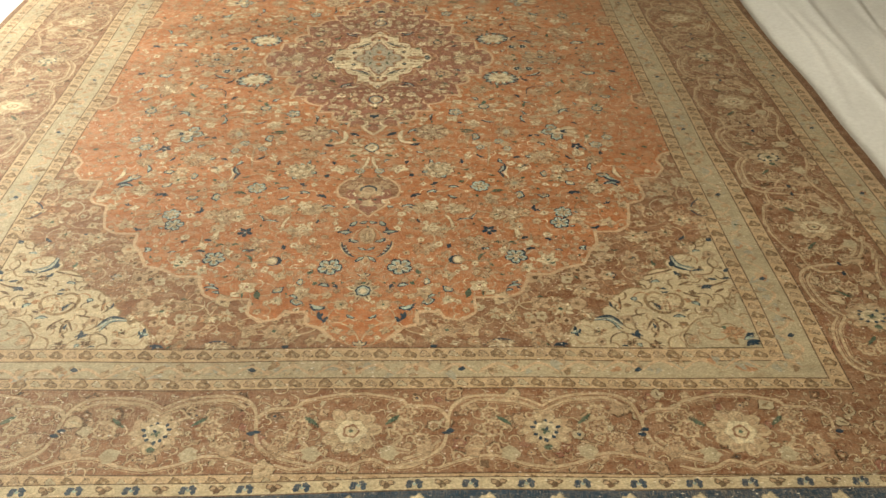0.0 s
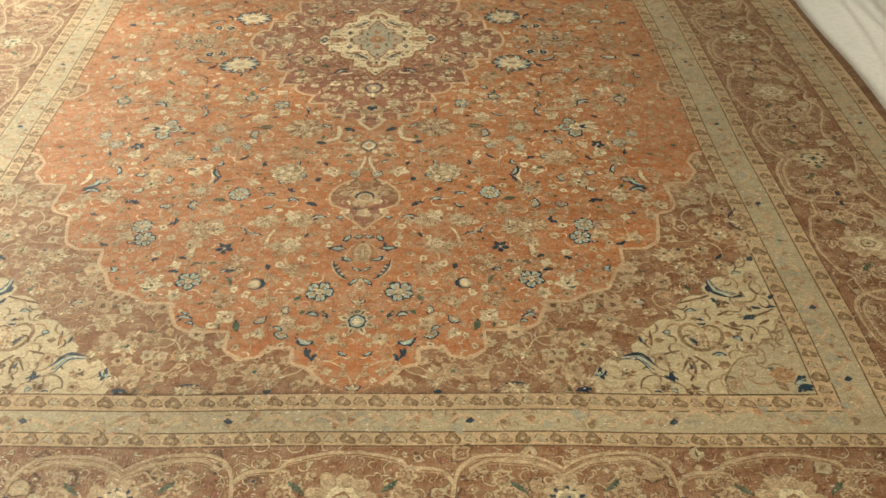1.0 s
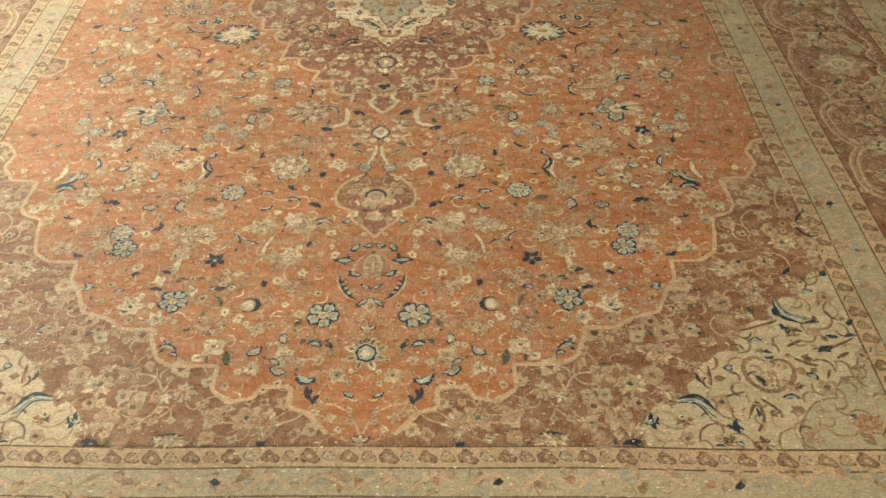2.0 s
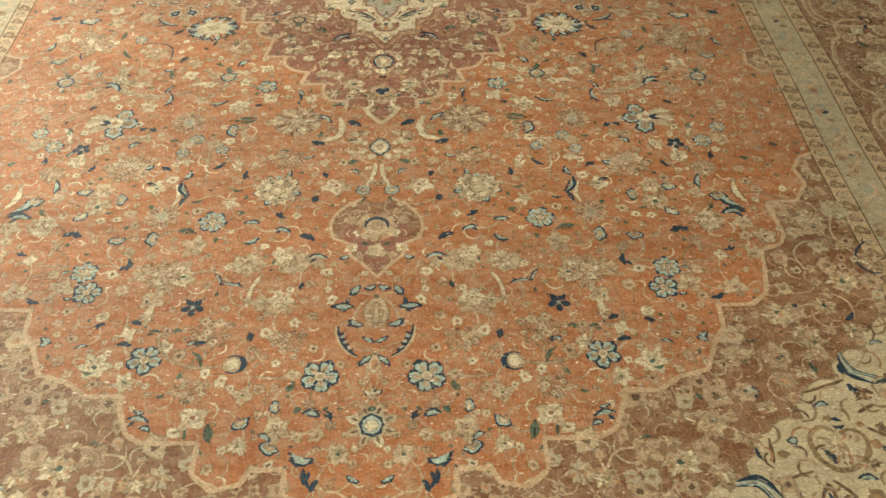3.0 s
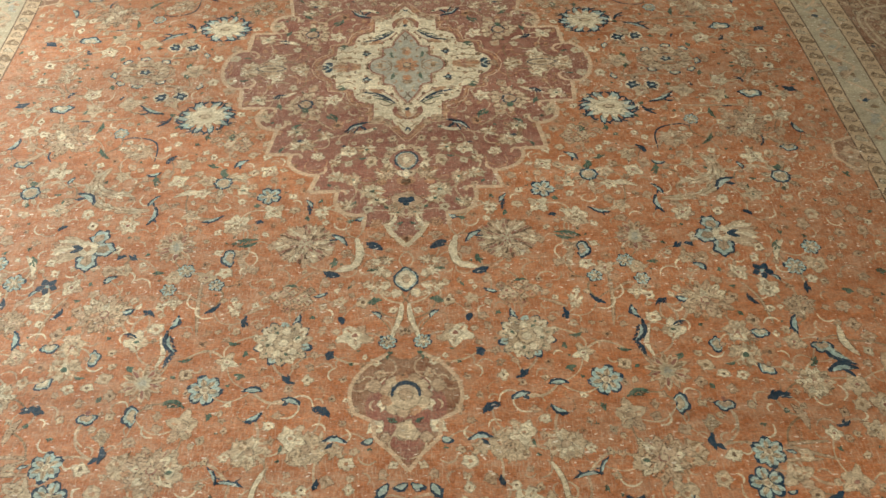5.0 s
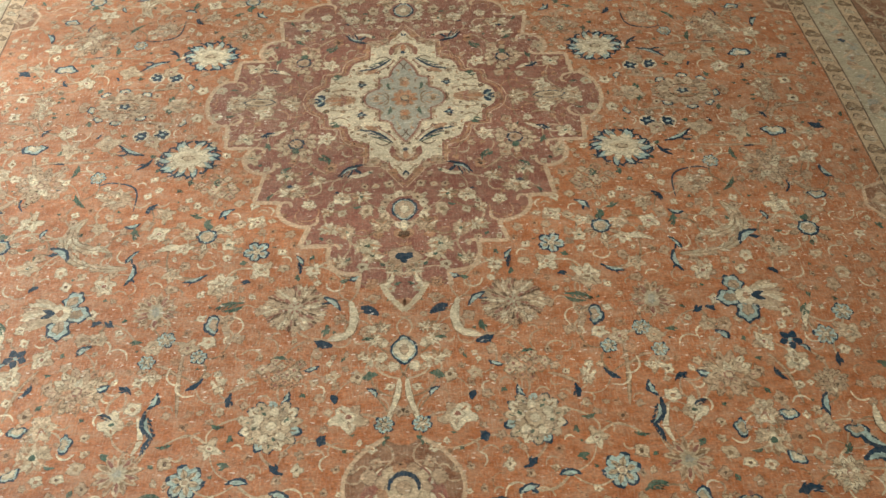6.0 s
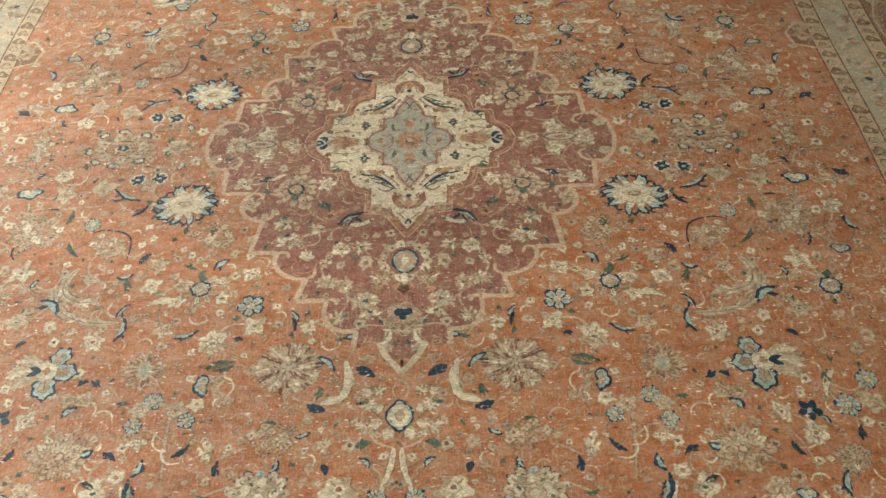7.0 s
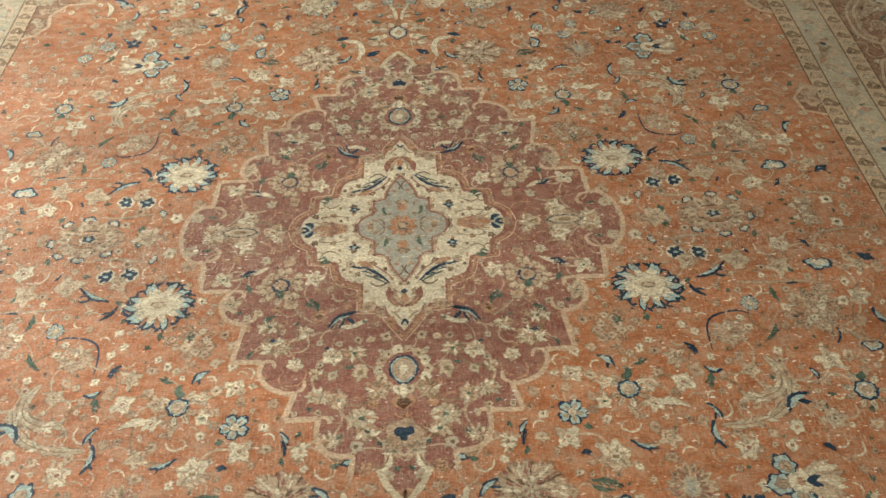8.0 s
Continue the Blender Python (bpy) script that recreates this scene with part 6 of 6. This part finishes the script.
blots, kept = Motif(), []
for k in range(14000):
    if random.random() < 0.5:
        u, v = random.uniform(-1.56, 1.56), random.choice((-1, 1)) * random.uniform(1.962, 2.202)
    else:
        u, v = random.choice((-1, 1)) * random.uniform(1.265, 1.560), random.uniform(-2.2, 2.2)
    r = random.choice((random.uniform(0.009, 0.021), random.uniform(0.004, 0.010)))
    if any((u - a) ** 2 + (v - b) ** 2 < (r + c) ** 2 * 0.80 for a, b, c in kept):
        continue
    kept.append((u, v, r))
    x, y = wv(u, v)
    mat = random.choice((TAN, TAN, SAND, SAGE, BROWN, TAN, SAND, ROSE, TAN))
    z = 2 + (k % 50) * 0.012
    if random.random() < 0.55:
        a, c = random.uniform(0, 6.28), random.choice((-1.5, 1.5))
        curl = [(x + 2.0 * r * t * math.cos(a + c * t * 0.6), y + 2.0 * r * t * math.sin(a + c * t * 0.6)) for t in (-1, -0.4, 0.3, 1)]
        blots.ribbon(curl, 0.0065, BROWN, z)
        blots.ribbon(curl, 0.0040, random.choice((SAND, TAN, SAND)), z + 0.8)
        continue
    t = random.uniform(0, 3)
    lobes = random.choice((3, 4, 5))
    stretch = random.uniform(0.9, 1.4)
    blots.poly(wavy(r * 1.18, 11, lobes, 0.2, stretch, 1.0, t, 0.1, x, y), BROWN, z)
    blots.poly(wavy(r, 11, lobes, 0.2, stretch, 1.0, t, 0.16, x, y), mat, z + 0.7)
    if r > 0.009 and random.random() < 0.6:
        blots.poly(wavy(r * 0.66, 11, lobes, 0.2, stretch, 1.0, t, 0.16, x, y), UMBER, z + 1.0)
        blots.poly(wavy(r * 0.36, 8, 0, 0, 1, 1, t, 0.16, x, y), random.choice((TAN, SAND, SAGE)), z + 1.2)
    if random.random() < 0.6:
        spike(blots, (x - r * 0.6 * math.cos(t), y - r * 0.6 * math.sin(t)), (x + r * 0.7 * math.cos(t), y + r * 0.7 * math.sin(t)), r * 0.35, random.choice((BROWN, UMBER, CREAM, FAWN, FAWN)), z + 1.4)
    elif random.random() < 0.2:
        blots.poly(wavy(r * 0.35, 6, 0, 0, 1, 1, 0, 0.2, x, y), NAVY, z + 1.4)
tagged(ground("border_leaves", blots, "tan and sage leaves crowding the border", main), kind="stuff")

# ---- small filling between the flowers ----
def inside(u, v, poly):
    hit = False
    for (a, b), (c, d) in zip(poly, poly[1:] + poly[:1]):
        if (b > v) != (d > v) and u < (c - a) * (v - b) / (d - b) + a:
            hit = not hit
    return hit


FIELD_POLY = [(0, 0)] + EDGE + BITE + [(HU, 0)]
MED_POLY = [(0, 0)] + MED
COR_POLY = CORNER + [(HU, HV)]
fill = Motif()
close = []
for k in range(12000):
    u, v = random.uniform(0.004, HU - 0.012), random.uniform(0.004, HV - 0.012)
    r = random.uniform(0.006, 0.019)
    plain, cream = not inside(u, v, FIELD_POLY), inside(u, v, COR_POLY)
    if plain:
        r *= 1.5
    if any((u - a) ** 2 + (v - b) ** 2 < (r * 0.9 + c * (0.4 if cream else 0.86)) ** 2 for a, b, c in taken):
        continue
    if any((u - a) ** 2 + (v - b) ** 2 < ((r + c) * (0.82 if plain else 1.18)) ** 2 for a, b, c in close):
        continue
    if cream:
        mats, r = (FAWN, TAN, TAN, FAWN, BROWN, FAWN, PEACH), r * 0.8
    elif inside(u, v, MED_POLY):
        mats = (TAN, PEACH, SAND, SAGE, PEACH, TAN, PEACH, GREEN)
        if inside(u, v, [(0, 0)] + HEART_OF):
            mats, r = (FAWN, TAN, FAWN, PEACH, BROWN), r * 0.6
    elif not plain:
        mats = (TAN, CREAM, SAND, PEACH, SAND, TAN, CREAM, GREEN, TAN)
        r *= 0.85
    else:
        mats = (TAN, SAND, TAN, SAGE, TAN, PEACH, TAN)
    close.append((u, v, r))
    mat = random.choice(mats)
    z = 6.2 + (k % 40) * 0.02
    if mat in (NAVY, GREEN):
        a = random.uniform(0, 6.28)
        spike(fill, (u, v), (u + 1.5 * r * math.cos(a), v + 1.5 * r * math.sin(a)), r * 0.75, mat, z + 2)
        spike(fill, (u + 0.5 * r * math.cos(a), v + 0.5 * r * math.sin(a)), (u + 1.2 * r * math.cos(a + 0.6), v + 1.2 * r * math.sin(a + 0.6)), r * 0.4, mat, z + 2)
    elif random.random() < (0.75 if cream else 0.32):
        a, c = random.uniform(0, 6.28), random.choice((-1.2, 1.2))
        fill.ribbon([(u + 2.2 * r * s * math.cos(a + c * s * 0.5), v + 2.2 * r * s * math.sin(a + c * s * 0.5)) for s in (-1, -0.3, 0.4, 1)], 0.0055 if cream else 0.0042, mat, z)
    else:
        fill.poly(wavy(r, 11, random.choice((4, 5)), 0.22, 1, random.uniform(0.7, 1), random.uniform(0, 3), 0.14, u, v), mat, z)
        fill.poly(wavy(r * 0.35, 6, 0, 0, 1, 1, 0, 0.2, u, v), random.choice((PEACH, PEACH, FAWN, BROWN)), z + 0.9)
joined = set()
for i, (a, b, c) in enumerate(taken):
    if c < 0.008 or inside(a, b, COR_POLY):
        continue
    near = sorted((math.hypot(a - d, b - e), j) for j, (d, e, f) in enumerate(taken) if j != i and f > 0.008)[:5]
    for dist, j in random.sample(near, 1):
        if not 0.03 < dist < 0.17 or (j, i) in joined or (i, j) in joined:
            continue
        joined.add((i, j))
        d, e, _ = taken[j]
        h = random.choice((-0.28, 0.28, -0.18, 0.18))
        mid = [(a + (d - a) * t - (e - b) * h * math.sin(math.pi * t), b + (e - b) * t + (d - a) * h * math.sin(math.pi * t)) for t in (0, 0.25, 0.5, 0.75, 1)]
        fill.ribbon(mid, random.uniform(0.003, 0.0055), random.choice((TAN, SAND, FAWN, TAN)), 5.2 + (i % 30) * 0.02, 0.7)
for su, sv in ((1, 1), (-1, 1), (1, -1), (-1, -1)):
    q = Motif()
    q.mats, q.slots = fill.mats, fill.slots
    q.verts = [(*wv(x * su, y * sv), z) for x, y, z in fill.verts]
    q.faces = fill.faces if su * sv > 0 else [f[::-1] for f in fill.faces]
    tagged(ground("small_blossoms", q, "tiny tan blossoms and tendrils", field), kind="stuff")

for (name, _), (big, par) in spare.items():
    tagged(ground(name, big, "further small woven motifs", par), kind="stuff")

# ---- the blue rug that overlaps the near end ----
over = tagged(new("overlapping_rug"), "deep blue patterned rug laid over the carpet's end", "rug")
over.location = (0, 0, 0)


def edge_y(x):
    return 1.327 - 0.006 * x + 0.005 * math.sin(2.6 * x + 1.0) + 0.003 * math.sin(7.0 * x)


def strip(name, y0, y1, z0, z1, mat, label, n=70):
    m = bmesh.new()
    rows = []
    for i in range(n + 1):
        x = -1.75 + 3.5 * i / n
        e = edge_y(x)
        rows.append([m.verts.new((x, e - a, z)) for a, z in ((y0, z0), (y0, z1), (y1, z1), (y1, z0))])
    for a, b in zip(rows, rows[1:]):
        for j in range(3):
            m.faces.new((a[j], b[j], b[j + 1], a[j + 1]))
    return part(name, m, mat, over, label)


strip("binding", 0.0, 0.003, 0.0012, 0.0068, BROWN, "thin brown edge line")
strip("cream_guard", 0.003, 0.0345, 0.0012, 0.0070, PALE, "cream guard stripe")
strip("dark_line", 0.0345, 0.038, 0.0012, 0.0070, BROWN, "thin brown line")
strip("blue_ground", 0.038, 1.9, 0.0012, 0.0070, BLUE, "deep blue ground")
butterfly, bloom = Motif(), Motif()
for sx in (-1, 1):
    butterfly.poly(wavy(0.009, 9, 3, 0.15, 1, 0.8, sx * 0.4, 0.12, sx * 0.010, -0.003), BLUE, 0)
    butterfly.poly(wavy(0.007, 8, 0, 0, 1, 1, 0, 0.12, sx * 0.012, 0.007), BLUE, 1)
    bloom.poly(wavy(0.009, 9, 3, 0.15, 1, 0.9, 0, 0.12, sx * 0.009, -0.003), BROWN, 0)
    bloom.poly(wavy(0.005, 8, 0, 0, 1, 0.9, 0, 0.12, sx * 0.009, -0.003), TAN, 2)
butterfly.poly(wavy(0.004, 6, 0, 0, 1, 1, 0, 0.1, 0, 0.003), SKY, 2)
bloom.poly(wavy(0.008, 8, 0, 0, 1, 1, 0, 0.1, 0, 0.006), BROWN, 1)
kinds = (butterfly.mesh("blue_blossom"), bloom.mesh("brown_blossom"))
for i in range(56):
    x = -1.72 + 0.0625 * i
    ob = new(("blue_blossom", "brown_blossom")[i % 2], kinds[i % 2])
    ob.location = (x, edge_y(x) - 0.018, 0.0074)
    ob.parent = over
blobs = [new("pale_flower", Motif().poly(wavy(0.018, 14, 5, 0.2), mat, 0).mesh("pale_flower")) for mat in (CREAM, TAN, SKY)]
for i in range(66):
    ob = blobs[i] if i < 3 else new("pale_flower", blobs[i % 3].data)
    x = -1.70 + 0.0517 * i
    ob.location = (x, edge_y(x) - 0.068 - 0.022 * ((i * 7) % 3), 0.0074)
    ob.parent = over
